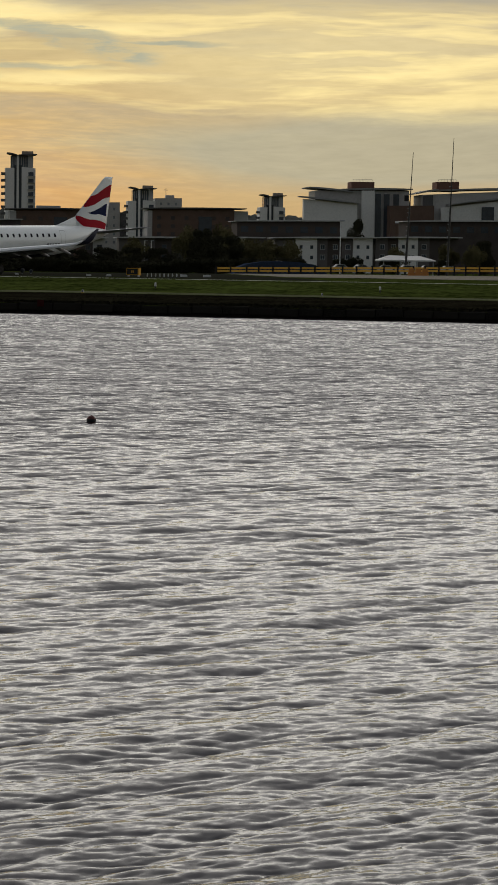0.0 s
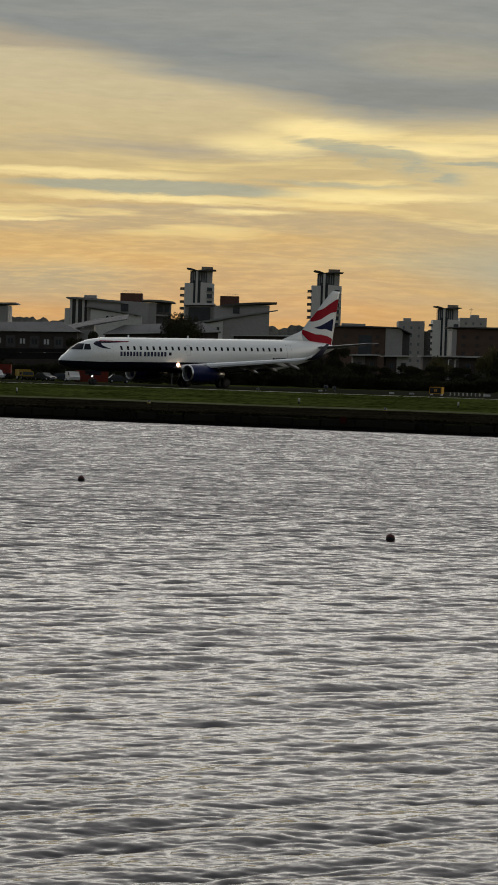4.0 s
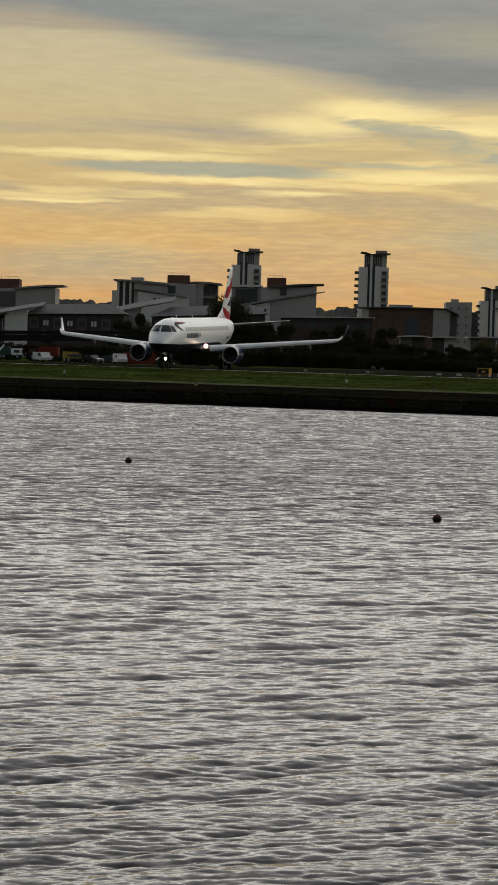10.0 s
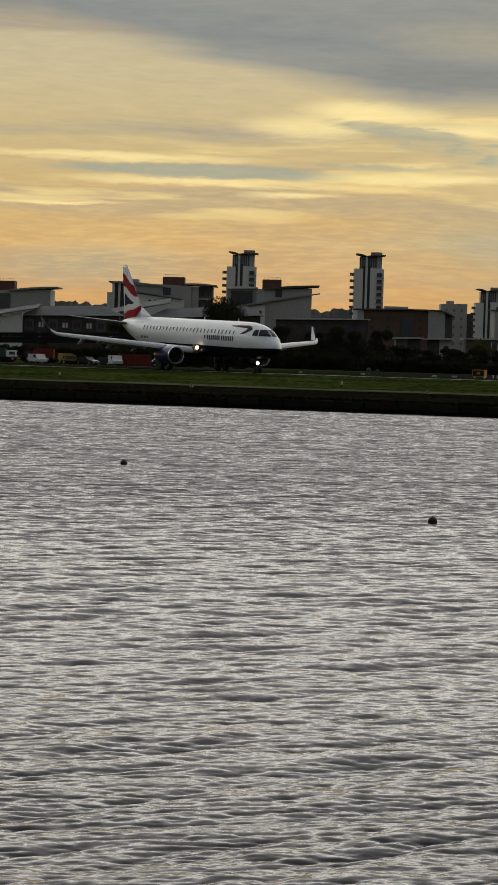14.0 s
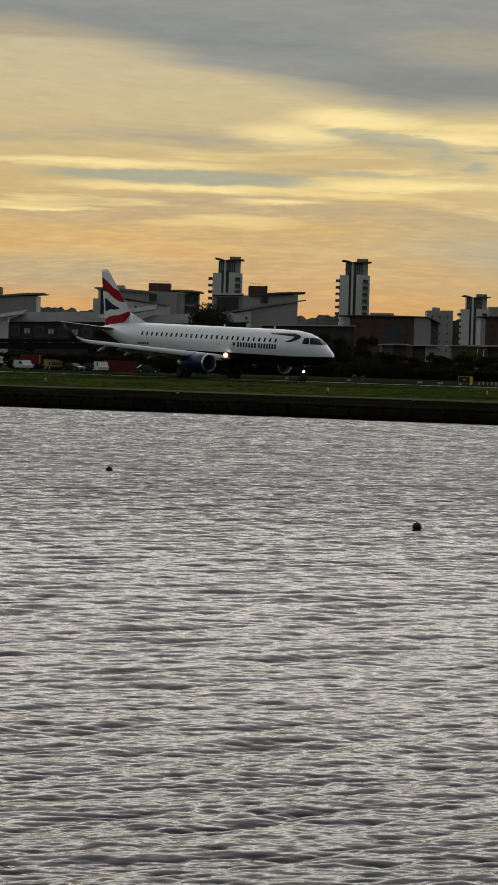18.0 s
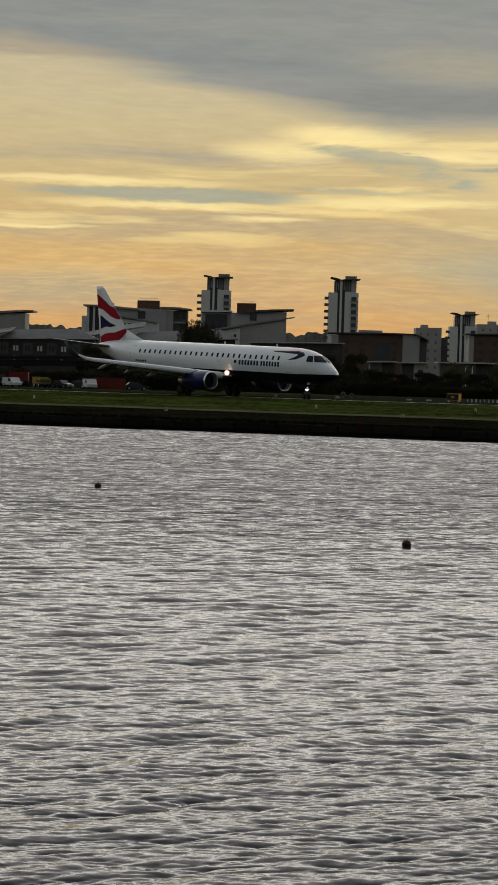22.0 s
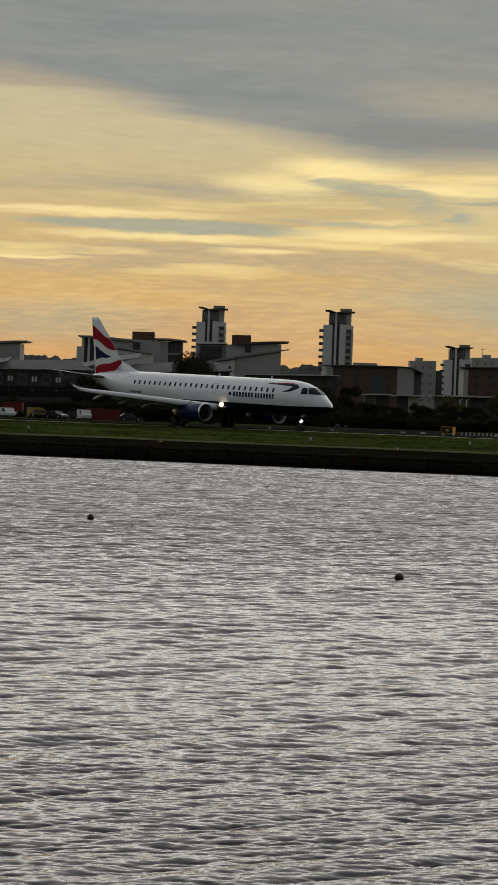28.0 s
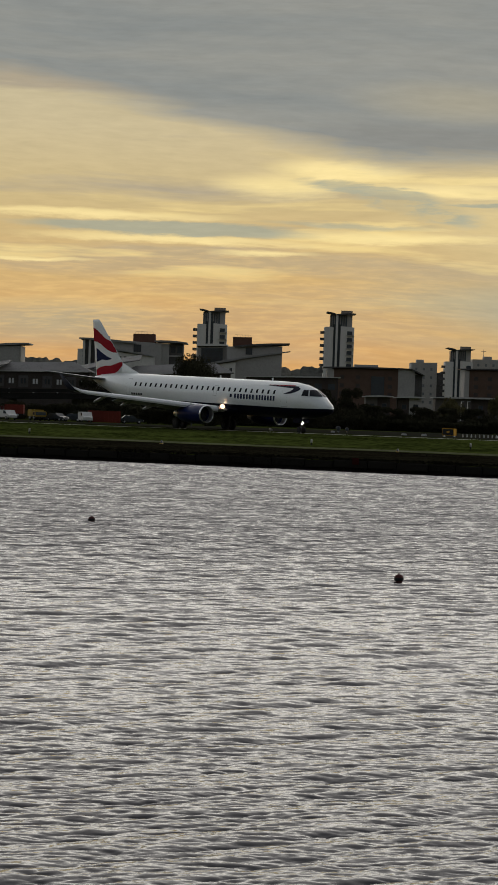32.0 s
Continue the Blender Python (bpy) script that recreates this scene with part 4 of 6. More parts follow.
def slab(name, x0, x1, z0, z1, th, y0, y1, mat, parent, label="", rise=0.0):
    """A roof sheet from (x0, z0) to (x1, z1), its underside there; rise lifts its back edge."""
    n = 6
    verts, faces = [], []
    for i in range(n + 1):
        k = i / n
        x, z = x0 + (x1 - x0) * k, z0 + (z1 - z0) * k
        t = th * (0.55 + 0.45 * math.sin(math.pi * min(1, max(0, k))))
        verts += [(x, y0, z), (x, y0, z + t), (x, y1, z + t + rise), (x, y1, z + rise)]
    for i in range(n):
        a = i * 4
        for j in range(4):
            faces.append((a + j, a + (j + 1) % 4, a + 4 + (j + 1) % 4, a + 4 + j)[::-1])
    faces += [(0, 1, 2, 3), (n * 4 + 3, n * 4 + 2, n * 4 + 1, n * 4)]
    return mesh_part(name, verts, faces, mat, parent, label)


def window(x, z, w, h, y, parent, mat="glass", frame="dull_white", bars=True):
    """A framed window set on a front wall at y."""
    bm = bmesh.new()
    t = 0.09
    for a, b, c, d in ((x - w / 2 - t, x + w / 2 + t, z - h / 2 - t, z - h / 2), (x - w / 2 - t, x + w / 2 + t, z + h / 2, z + h / 2 + t),
                       (x - w / 2 - t, x - w / 2, z - h / 2, z + h / 2), (x + w / 2, x + w / 2 + t, z - h / 2, z + h / 2)):
        add_box(bm, a, b, y - 0.09, y - 0.003, c, d)
    if bars:
        add_box(bm, x - 0.03, x + 0.03, y - 0.07, y - 0.003, z - h / 2, z + h / 2)
    win = part("window", bm, M[frame], parent)
    box("pane", x - w / 2, x + w / 2, y - 0.035, y - 0.004, z - h / 2, z + h / 2, M[mat], win)
    return win


def railing(x0, x1, z, y, parent, h=1.0, n=6):
    bm = bmesh.new()
    add_box(bm, x0, x1, y, y + 0.08, z + h - 0.08, z + h)
    for k in range(n + 1):
        x = x0 + (x1 - x0) * k / n
        add_box(bm, x - 0.04, x + 0.04, y, y + 0.08, z, z + h - 0.08)
    return part("roof_railing", bm, M["steel"], parent, "thin steel roof railing")


def tower(x, y, ze, u, label):
    """A point block; u is its unit (a fifty-second of the roof's width), ze the eaves' height over the ground."""
    t = thing("apartment_tower", x, y, 0.7, label, "tower block", "slender apartment towers")
    e = ze - 0.7
    d = 46 * u
    top = e - 24 * u
    prism("side_wall", -29 * u, -14.5 * u, top, top, 0, 0, d, M["render"], t, "pale rendered wall panel")
    prism("glazed_bay", -14.5 * u, -0.6 * u, top + 5 * u, top + 5 * u, 0, 0.8, d - 1, M["glass"], t, "dark glazed stair bay")
    prism("bay_edge", -14.4 * u, -13.4 * u, top, top, 0, 0.1, 0.78, M["render"], t, "pale vertical strip")
    prism("fin_wall", -9.4 * u, -5.6 * u, e - 2 * u, e - 2 * u, 0, -0.5, 0.78, M["render"], t, "pale vertical fin")
    prism("main_wall", -0.6 * u, 23.5 * u, top + 0.5, top, 0, 0, d, M["render"], t, "pale rendered wall panel")
    prism("top_storey", -19.5 * u, 19 * u, e - 0.6, e - 0.6, top, 2.0, d - 2, M["tower_glass"], t, "blue-grey glazed top storeys")
    for k in (-16.5, -12.6, -1.5, 2.6, 6.4):
        prism("mullion", k * u, (k + 0.9) * u, e - 1.2, e - 1.2, top + 0.02, 1.7, 1.98, M["render_grey"], t, "grey mullion of the top storeys")
    prism("stair_core", 10.5 * u, 19.6 * u, e - 0.3, e - 0.3, top, 1.2, d - 2, M["render_grey"], t, "grey stair core")
    slab("roof_left", -26 * u, -8 * u, e + 1.6 * u, e - 2.4 * u, 2.2 * u, -1.2, d + 1, M["dark_panel"], t, "upswept dark roof edge")
    slab("roof_right", -8.05 * u, 26 * u, e - 2.4 * u, e - 0.4 * u, 2.2 * u, -1.2, d + 1, M["dark_panel"], t, "upswept dark roof edge")
    prism("lift_housing", 0, 20 * u, e + 6 * u, e + 6 * u, e - 1, 3, d - 6, M["tan_panel"], t, "dull tan lift housing on the roof")
    for k in range(int((top - 3 * u) / (11.6 * u))):
        z = top - (12.5 + 11.6 * k) * u
        if z < 6:
            break
        b = box("balcony", -36.5 * u, -28.9 * u, 0.4, 4.0, z, z + 0.9 * u, M["dark_panel"], t, "dark projecting balcony")
        box("balcony_front", -36.5 * u, -29.0 * u, 0.3, 0.42, z + 0.9 * u + 0.01, z + 4.6 * u, M["dark_panel"], b)
        r = box("balcony_recess", 11 * u, 20 * u, -0.3, -0.02, z - 1.5 * u, z + 5.5 * u, M["glass"], t, "dark balcony opening")
        box("balcony_slab", 9.5 * u, 23.4 * u, -1.3, -0.01, z - 2.4 * u, z - 1.4 * u, M["render_grey"], t)
    return t


tower(-17.93, 1050, 48.4, 0.25, "tall pale and dark-glazed apartment tower with upswept roof")
tower(38.48, 1050, 49.1, 0.25, "tall pale apartment tower with dark side balconies")
tower(99.56, 1137, 37.8, 0.25, "pale apartment tower beside a grey block")
tower(173.3, 1210, 37.5, 0.25, "distant pale apartment tower with upswept roof")

GB = 0.7


def wall_windows(t, x0, x1, z0, z1, y, nx, nz, w, h, mat="glass"):
    for i in range(nx):
        for j in range(nz):
            x = x0 + (x1 - x0) * (i + 0.5) / nx
            z = z0 + (z1 - z0) * (j + 0.5) / nz
            box("window", x - w / 2, x + w / 2, y - 0.08, y - 0.01, z - h / 2, z + h / 2, M[mat], t)


def block_left():
    t = thing("apartment_block", 0, 0, 0, "long grey apartment block with thin sloping roof", "apartment block", "apartment blocks behind the airfield")
    prism("wall", -136, -91.2, 25.2, 26.8, GB, 930, 948, M["render_grey"], t, "grey rendered wall")
    slab("roof_left", -137, -115.2, 26.2, 26.8, 1.0, 928.5, 949, M["dark_panel"], t, "dark flat roof edge")
    slab("roof_right", -107.6, -88.1, 25.9, 27.6, 0.8, 928.5, 949, M["roof_pale"], t, "pale rising roof")
    prism("plant_room", -115.1, -105.5, 29.8, 29.9, 25.5, 931, 940, M["plant_red"], t, "red-brown plant room")
    prism("recess", -118, -107, 24.6, 25.0, 19, 929.6, 929.98, M["dark_panel"], t, "dark glazed recess")
    prism("pale_panel", -106.5, -92.0, 24.4, 25.6, 17, 929.5, 929.95, M["render_grey"], t)
    railing(-114, -106, 29.9, 932, t)
    wall_windows(t, -136, -119, 14, 25, 929.98, 5, 3, 1.6, 1.5)


def block_middle():
    t = thing("apartment_block", 0, 0, 0, "grey apartment block with stepped sloping roofs and glazed end", "apartment block", "apartment blocks behind the airfield")
    prism("stair_wall", -69.0, -66.8, 26.5, 26.6, GB, 931, 945, M["render"], t, "pale stair wall")
    prism("glazed_end", -67.0, -60.2, 30.2, 30.5, GB, 930.5, 946, M["glass"], t, "dark glazed end bay")
    for x in (-66.9, -64.6, -62.1):
        prism("pale_fin", x, x + 0.85, 30.0, 30.2, GB, 929.7, 930.48, M["render"], t, "pale vertical fin")
    prism("wall", -60.2, -33.1, 30.6, 29.6, GB, 930, 946, M["render_grey"], t, "grey rendered wall")
    slab("roof", -68.4, -46.4, 30.4, 29.2, 0.9, 928.5, 947, M["roof_pale"], t, "thin pale sloping roof")
    prism("roof_light", -61.6, -56.9, 31.9, 32.0, 30.7, 932, 940, M["render_grey"], t, "grey rooftop housing")
    prism("front_wing", -58.6, -38.5, 26.4, 24.1, GB, 927, 929.98, M["render"], t, "pale front wing")
    slab("front_roof", -60.4, -39.2, 27.2, 24.3, 0.6, 926, 930, M["roof_pale"], t, "pale lean-to roof")
    prism("dark_gap", -47.0, -44.0, 29.0, 28.9, 26, 929.6, 929.97, M["glass"], t, "dark glazed gap")
    prism("recessed_end", -36.0, -27.6, 29.6, 29.7, GB, 932, 945, M["dark_panel"], t, "dark recessed end storeys")
    prism("end_wall", -40.0, -36.0, 29.4, 29.6, GB, 929, 946, M["render_grey"], t, "grey end wall")
    slab("end_roof", -38.8, -26.0, 30.3, 29.9, 0.8, 928.5, 947, M["roof_pale"], t, "curved pale roof edge")
    box("end_balcony", -35.6, -27.8, 930.8, 931.9, 24.6, 25.2, M["render_grey"], t, "grey balcony slab")
    prism("plant_room", -47.4, -38.8, 33.2, 33.3, 29.6, 932, 941, M["plant_red"], t, "red-brown plant room")
    railing(-46.5, -39.5, 33.2, 933, t)
    for x in (-52.0, -50.0):
        box("window", x - 0.45, x + 0.45, 926.9, 926.98, 22.6, 24.0, M["glass"], t)
    for x in (-34.2, -31.5, -29.0):
        box("window", x - 0.9, x + 0.9, 931.9, 931.98, 26.2, 28.6, M["glass"], t)


def block_tower_foot():
    t = thing("apartment_block", 0, 0, 0, "grey apartment block with rising dark-edged roof below a tower", "apartment block", "apartment blocks behind the airfield")
    prism("podium_wall", -22.0, -5.5, 29.0, 29.5, GB, 934, 950, M["render_grey"], t, "grey podium wall")
    slab("podium_roof", -22.4, -10.0, 29.3, 29.7, 0.9, 932.5, 950, M["render"], t, "pale podium parapet")
    prism("podium_recess", -20.5, -12.0, 28.6, 28.8, 22, 933.5, 933.98, M["glass"], t, "dark glazed podium storey")
    prism("wall", -10.3, 11.3, 29.4, 30.2, GB, 930, 946, M["render_grey"], t, "grey rendered wall")
    slab("roof", -7.7, 14.2, 29.3, 31.0, 0.8, 928, 947, M["dark_panel"], t, "dark-edged rising roof")
    slab("canopy", -16.8, 14.5, 22.4, 28.0, 0.7, 927, 930, M["roof_pale"], t, "thin pale sloping canopy")
    prism("lower_wall", -15.0, 11.2, 22.4, 27.2, GB, 928.2, 929.98, M["render_grey"], t, "grey lower wall")
    prism("gable_wall", -16.8, -6.8, 21.6, 23.4, GB, 924, 928.1, M["render"], t, "pale gable wall")
    slab("gable_roof", -27.0, -6.2, 20.0, 24.0, 0.6, 922.5, 928, M["roof_pale"], t, "pale rising roof")
    prism("plant_room", -8.2, -0.7, 33.3, 33.4, 29.4, 932, 941, M["plant_red"], t, "red-brown plant room")
    window(-8.6, 20.2, 0.9, 1.3, 924, t)
    railing(-7.5, -1.2, 33.3, 933, t)
    prism("dark_gap", -3.0, -0.4, 29.2, 29.3, 26.5, 929.6, 929.97, M["glass"], t, "dark glazed gap")


def brick_block(x0, x1, z0, z1, zb, y, label, pillar_w, right=None):
    t = thing("brick_block", 0, 0, 0, label, "apartment block", "brown brick blocks")
    prism("wall", x0, x1, z0, z1, GB, y, y + 16, M["brick"], t, "brown brick wall")
    prism("pillar", x0 - pillar_w, x0, z0 - 0.4, z0 - 0.4, GB, y - 0.4, y + 15, M["render_grey"], t, "pale grey end wall")
    slab("roof", x0 - pillar_w - 1.6, x1 + 4.6, z0 + 0.1, z1 + 0.1, 0.55, y - 1.5, y + 17, M["dark_panel"], t, "dark flat roof edge")
    n = max(3, int((x1 - x0) / 5))
    for i in range(n):
        for z in (z0 - 3.2, z0 - 6.4, z0 - 9.4):
            x = x0 + (x1 - x0) * (i + 0.5) / n
            b = box("window", x - 0.8, x + 0.8, y - 0.08, y - 0.01, z - 0.75, z + 0.75, M["brick_pane"], t)
    mid = (x0 + x1) / 2
    prism("glazed_bay", mid + 2, mid + 7, z0 - 2.6, z0 - 2.6, GB, y - 0.25, y - 0.09, M["glass"], t, "dark glazed bay")
    return t


t_ = brick_block(30.9, 55.3, 21.8, 22.2, 10, 900, "brown brick apartment block with flat dark roof", 2.5)
prism("pale_wing", 55.3, 61.7, 22.2, 21.9, GB, 899.5, 915, M["render_grey"], t_, "pale grey wing")
slab("wing_roof", 59.6, 65.2, 22.4, 20.0, 0.5, 898, 916, M["dark_panel"], t_, "dark sloping roof end")
prism("wing_recess", 61.7, 64.6, 20.6, 20.0, GB, 902, 915, M["dark_panel"], t_, "dark recessed end")
prism("roof_plant", 38.8, 47.8, 23.6, 23.6, 22.0, 905, 911, M["render_grey"], t_, "low pale rooftop plant")
t_ = brick_block(82.3, 113.7, 22.9, 23.3, 11.5, 900, "long brown brick block with thin dark parapet", 1.8)
prism("pale_wing", 113.7, 119.1, 22.7, 22.6, GB, 901, 915, M["render_grey"], t_, "pale grey end wing")

t_ = thing("grey_block", 0, 0, 0, "plain grey apartment block with roof housing", "apartment block")
prism("wall", 76.8, 89.4, 31.0, 31.3, GB, 1150, 1165, M["render_grey"], t_, "grey rendered wall")
prism("roof_housing", 79.5, 83.0, 32.6, 32.6, 31.0, 1152, 1158, M["render_grey"], t_)
wall_windows(t_, 77.5, 88.5, 10, 30, 1150, 3, 5, 1.0, 1.3, "render_dim")
prism("lower_wing", 89.4, 95.5, 26.5, 26.5, GB, 1151, 1164, M["dark_panel"], t_, "dark lower wing")
t_ = thing("grey_block", 0, 0, 0, "grey apartment block with rooftop aerials behind brick", "apartment block")
prism("wall", 106.5, 119.5, 33.6, 33.8, GB, 1150, 1165, M["render_grey"], t_, "grey rendered wall")
prism("roof_housing", 112.0, 116.0, 35.2, 35.2, 33.7, 1152, 1158, M["render_grey"], t_)
box("aerial", 111.9, 112.1, 1153, 1153.2, 35.2, 38.6, M["steel"], t_, "thin steel aerial")
box("aerial_arm", 110.9, 113.1, 1153, 1153.2, 37.6, 37.8, M["steel"], t_, "thin steel aerial")
wall_windows(t_, 107.5, 118.5, 12, 33, 1150, 3, 5, 1.0, 1.3, "render_dim")


def block_right():
    t = thing("apartment_block", 0, 0, 0, "grey apartment block with two upswept roofs", "apartment block", "apartment blocks behind the airfield")
    prism("front_wall", 144.6, 166.0, 28.5, 27.0, GB, 927, 929.98, M["render"], t, "pale front wall")
    slab("front_roof", 142.6, 166.4, 29.2, 26.9, 0.7, 925.5, 930, M["roof_pale"], t, "upswept pale roof")
    prism("wall", 149.5, 187.4, 31.9, 32.5, GB, 930, 946, M["render_grey"], t, "grey rendered wall")
    slab("upper_roof", 146.8, 164.6, 33.0, 31.5, 0.7, 928.5, 947, M["roof_pale"], t, "upswept pale roof")
    slab("long_roof", 160.2, 188.6, 32.4, 32.9, 0.7, 928.5, 947, M["roof_pale"], t, "thin flat roof edge")
    prism("pale_panel", 168.1, 173.3, 32.2, 32.3, GB, 928.6, 929.97, M["render"], t, "pale wall panel")
    for x in (173.8, 177.2, 181.0):
        prism("glazed_bay", x, x + 2.2, 31.0, 31.1, GB, 929.3, 929.97, M["glass"], t, "dark glazed bay")
    prism("brick_wing", 178.4, 196.0, 26.3, 26.6, GB, 922, 929.2, M["brick"], t, "brown brick wing")
    prism("plant_room", 164.4, 173.7, 35.7, 35.8, 32.4, 932, 941, M["plant_red"], t, "red-brown plant room")
    railing(165.2, 173.0, 35.8, 933, t)
    for x in (181.5, 185.5, 189.5):
        box("window", x - 1.1, x + 1.1, 921.9, 921.98, 19.4, 20.3, M["pane_pale"], t)


def block_far_right():
    t = thing("apartment_block", 0, 0, 0, "grey apartment block with curved roof and red plant room", "apartment block", "apartment blocks behind the airfield")
    prism("wall", 192.5, 240.0, 31.0, 33.6, GB, 930, 946, M["render_grey"], t, "grey rendered wall")
    slab("rising_roof", 190.9, 199.0, 31.3, 33.0, 0.7, 928.5, 947, M["roof_pale"], t, "curved pale roof end")
    slab("roof", 197.7, 241.0, 32.6, 34.2, 0.7, 928.4, 947.2, M["roof_pale"], t, "thin pale roof")
    prism("plant_room", 199.0, 208.0, 36.3, 36.5, 32.6, 932, 941, M["plant_red"], t, "red-brown plant room")
    railing(199.8, 207.2, 36.4, 933, t)
    slab("canopy", 202.4, 241.0, 27.0, 32.0, 0.6, 926.5, 930, M["roof_pale"], t, "thin pale sloping canopy")
    prism("lower_wall", 200.0, 240.0, 26.0, 31.0, GB, 928, 929.98, M["render"], t, "pale lower wall")
    prism("dark_bay", 193.0, 197.0, 30.6, 31.0, 24, 929.4, 929.97, M["dark_panel"], t, "dark recessed bay")
    prism("glazed_bay", 216.5, 221.5, 26.5, 26.6, GB, 927.5, 927.98, M["glass"], t, "dark glazed bay")


block_left()
block_middle()
block_tower_foot()
block_right()
block_far_right()


# ---- low buildings nearer the airfield ----
def low_block(x0, x1, z0, z1, y, label):
    t = thing("low_block", 0, 0, 0, label, "low building", "dark flat-roofed low blocks")
    prism("wall", x0, x1, z0 - 0.5, z1 - 0.5, GB, y, y + 14, M["brick_dark"], t, "dark brick wall")
    slab("roof", x0 - 0.8, x1 + 0.8, z0 - 0.5, z1 - 0.5, 0.42, y - 1.0, y + 14.6, M["roof_edge"], t, "pale flat roof edge")
    n = int((x1 - x0) / 4.2)
    for i in range(n):
        x = x0 + (x1 - x0) * (i + 0.5) / n
        box("window", x - 1.1, x + 1.1, y - 0.06, y - 0.01, z0 - 3.6, z0 - 1.8, M["glass"], t)
    return t


low_block(-2.0, 27.5, 15.6, 16.3, 760, "long dark low block with pale roof edge")
low_block(89.3, 120.6, 15.8, 16.3, 700, "dark glazed low block with thin pale parapet")
low_block(140.8, 175.0, 16.6, 17.1, 700, "dark low block with thin pale parapet")


def house_row(x0, bays, zr0, zr1, y, label):
    """A row of three-storey houses, bay by bay: (width, wall)."""
    t = thing("terraced_houses", 0, 0, 0, label, "terraced houses", "terraces behind the airfield")
    total = sum(w for w, _ in bays)
    x = x0
    for w, mat in bays:
        zt = zr0 + (zr1 - zr0) * (x + w / 2 - x0) / total
        set_back = 0.0 if mat == "render" else 0.7
        b = prism("bay_wall", x, x + w, zt - 0.5, zt - 0.5, GB, y + set_back, y + 9, M[mat], t)
        for z in (zt - 2.9, zt - 5.7):
            if mat == "render":
                for fx in (0.25, 0.75):
                    window(x + w * fx, z, 0.62, 0.8, y + set_back, b, bars=False, frame="dark_panel")
            else:
                window(x + w * 0.55, z, 1.15, 1.2, y + set_back, b, frame="dull_white" if x0 > 90 else "brick_grey")
        x += w
    slab("roof", x0 - 0.9, x + 0.9, zr0 - 0.5, zr1 - 0.5, 0.42, y - 1.1, y + 10, M["roof_edge"], t, "thin pale flat roof")
    return t


house_row(92.2, [(5.6, "brick_grey"), (5.9, "render"), (3.0, "brick_grey"), (4.0, "brick_dark"), (3.0, "brick_grey"), (5.4, "render")], 10.4, 10.8, 640, "white and grey-brick terrace with pale flat roof")
house_row(120.4, [(3.4, "brick_grey"), (2.9, "brick_dark"), (5.4, "render"), (3.4, "brick_grey"), (8.0, "brick_dark")], 10.9, 11.2, 642, "grey-brick terrace with white bay beside trees")
house_row(30.8, [(3.2, "brick_grey"), (3.4, "brick_dark")], 9.5, 9.7, 640, "small grey-brick house with pale roof behind trees")
house_row(39.6, [(3.0, "brick_dark"), (3.3, "render_grey")], 9.5, 9.7, 640, "brick and pale rendered house with flat roof")
house_row(50.0, [(4.8, "brick_grey"), (5.0, "brick_grey"), (4.6, "brick_dark"), (5.2, "brick_grey"), (4.4, "brick_grey")], 9.9, 10.1, 644, "pale and brick terrace half hidden by trees")
house_row(75.5, [(5.0, "brick_dark"), (4.2, "render"), (4.6, "brick_grey")], 10.2, 10.4, 646, "brick terrace with pale roof behind bushes")


def left_terrace(x0, x1, ze0, ze1, ridge, y, label, lit):
    t = thing("terraced_houses", 0, 0, 0, label, "terraced houses", "terraces behind the airfield")
    prism("wall", x0, x1, ze0, ze1, GB, y, y + 9, M["brick_mid"], t, "dark brick wall")
    hip = 4.5
    ev = [(x0 - 0.8, y - 0.8, ze0 - 0.1), (x1 + 0.8, y - 0.8, ze1 - 0.1), (x1 + 0.8, y + 10, ze1 - 0.1), (x0 - 0.8, y + 10, ze0 - 0.1)]
    verts = ev + [(a, b, c + 0.22) for a, b, c in ev] + [(x0 + hip, y + 4.6, ze0 + ridge), (x1 - hip, y + 4.6, ze1 + ridge)]
    faces = [(3, 2, 1, 0), (0, 1, 5, 4), (1, 2, 6, 5), (2, 3, 7, 6), (3, 0, 4, 7), (4, 5, 9, 8), (5, 6, 9), (6, 7, 8, 9), (7, 4, 8)]
    mesh_part("roof", verts, faces, M["slate"], t, "grey hipped slate roof")
    slab("gutter", x0 - 0.85, x1 + 0.85, ze0 - 0.06, ze1 - 0.06, 0.24, y - 0.98, y - 0.81, M["roof_edge"], t, "pale eaves gutter")
    n = max(2, int((x1 - x0) / 3.1))
    for i in range(n):
        x = x0 + (x1 - x0) * (i + 0.5) / n
        xp = x0 + (x1 - x0) * i / n
        box("pier", xp - 0.28, xp + 0.28, y - 0.3, y - 0.004, GB, ze0 - 0.3, M["brick_dark"], t, "dark brick pier")
        if i % 2 == 0:
            box("dark_panel", xp + 0.32, xp + (x1 - x0) / n - 0.32, y - 0.12, y - 0.004, ze0 - 4.0, ze0 - 0.9, M["dark_panel"], t, "dark boarded bay front")
        for j, z in enumerate((ze0 - 2.4, ze0 - 5.2)):
            for k in (-0.42, 0.42):
                pale_ = i % lit == 1 and (j == 0 or k < 0)
                window(x + k, z, 0.42, 1.25, y - (0.12 if i % 2 == 0 and j == 0 else 0.0), t, mat="pane_pale" if pale_ else "glass", frame="dull_white" if pale_ else "brick_dark", bars=False)
    return t


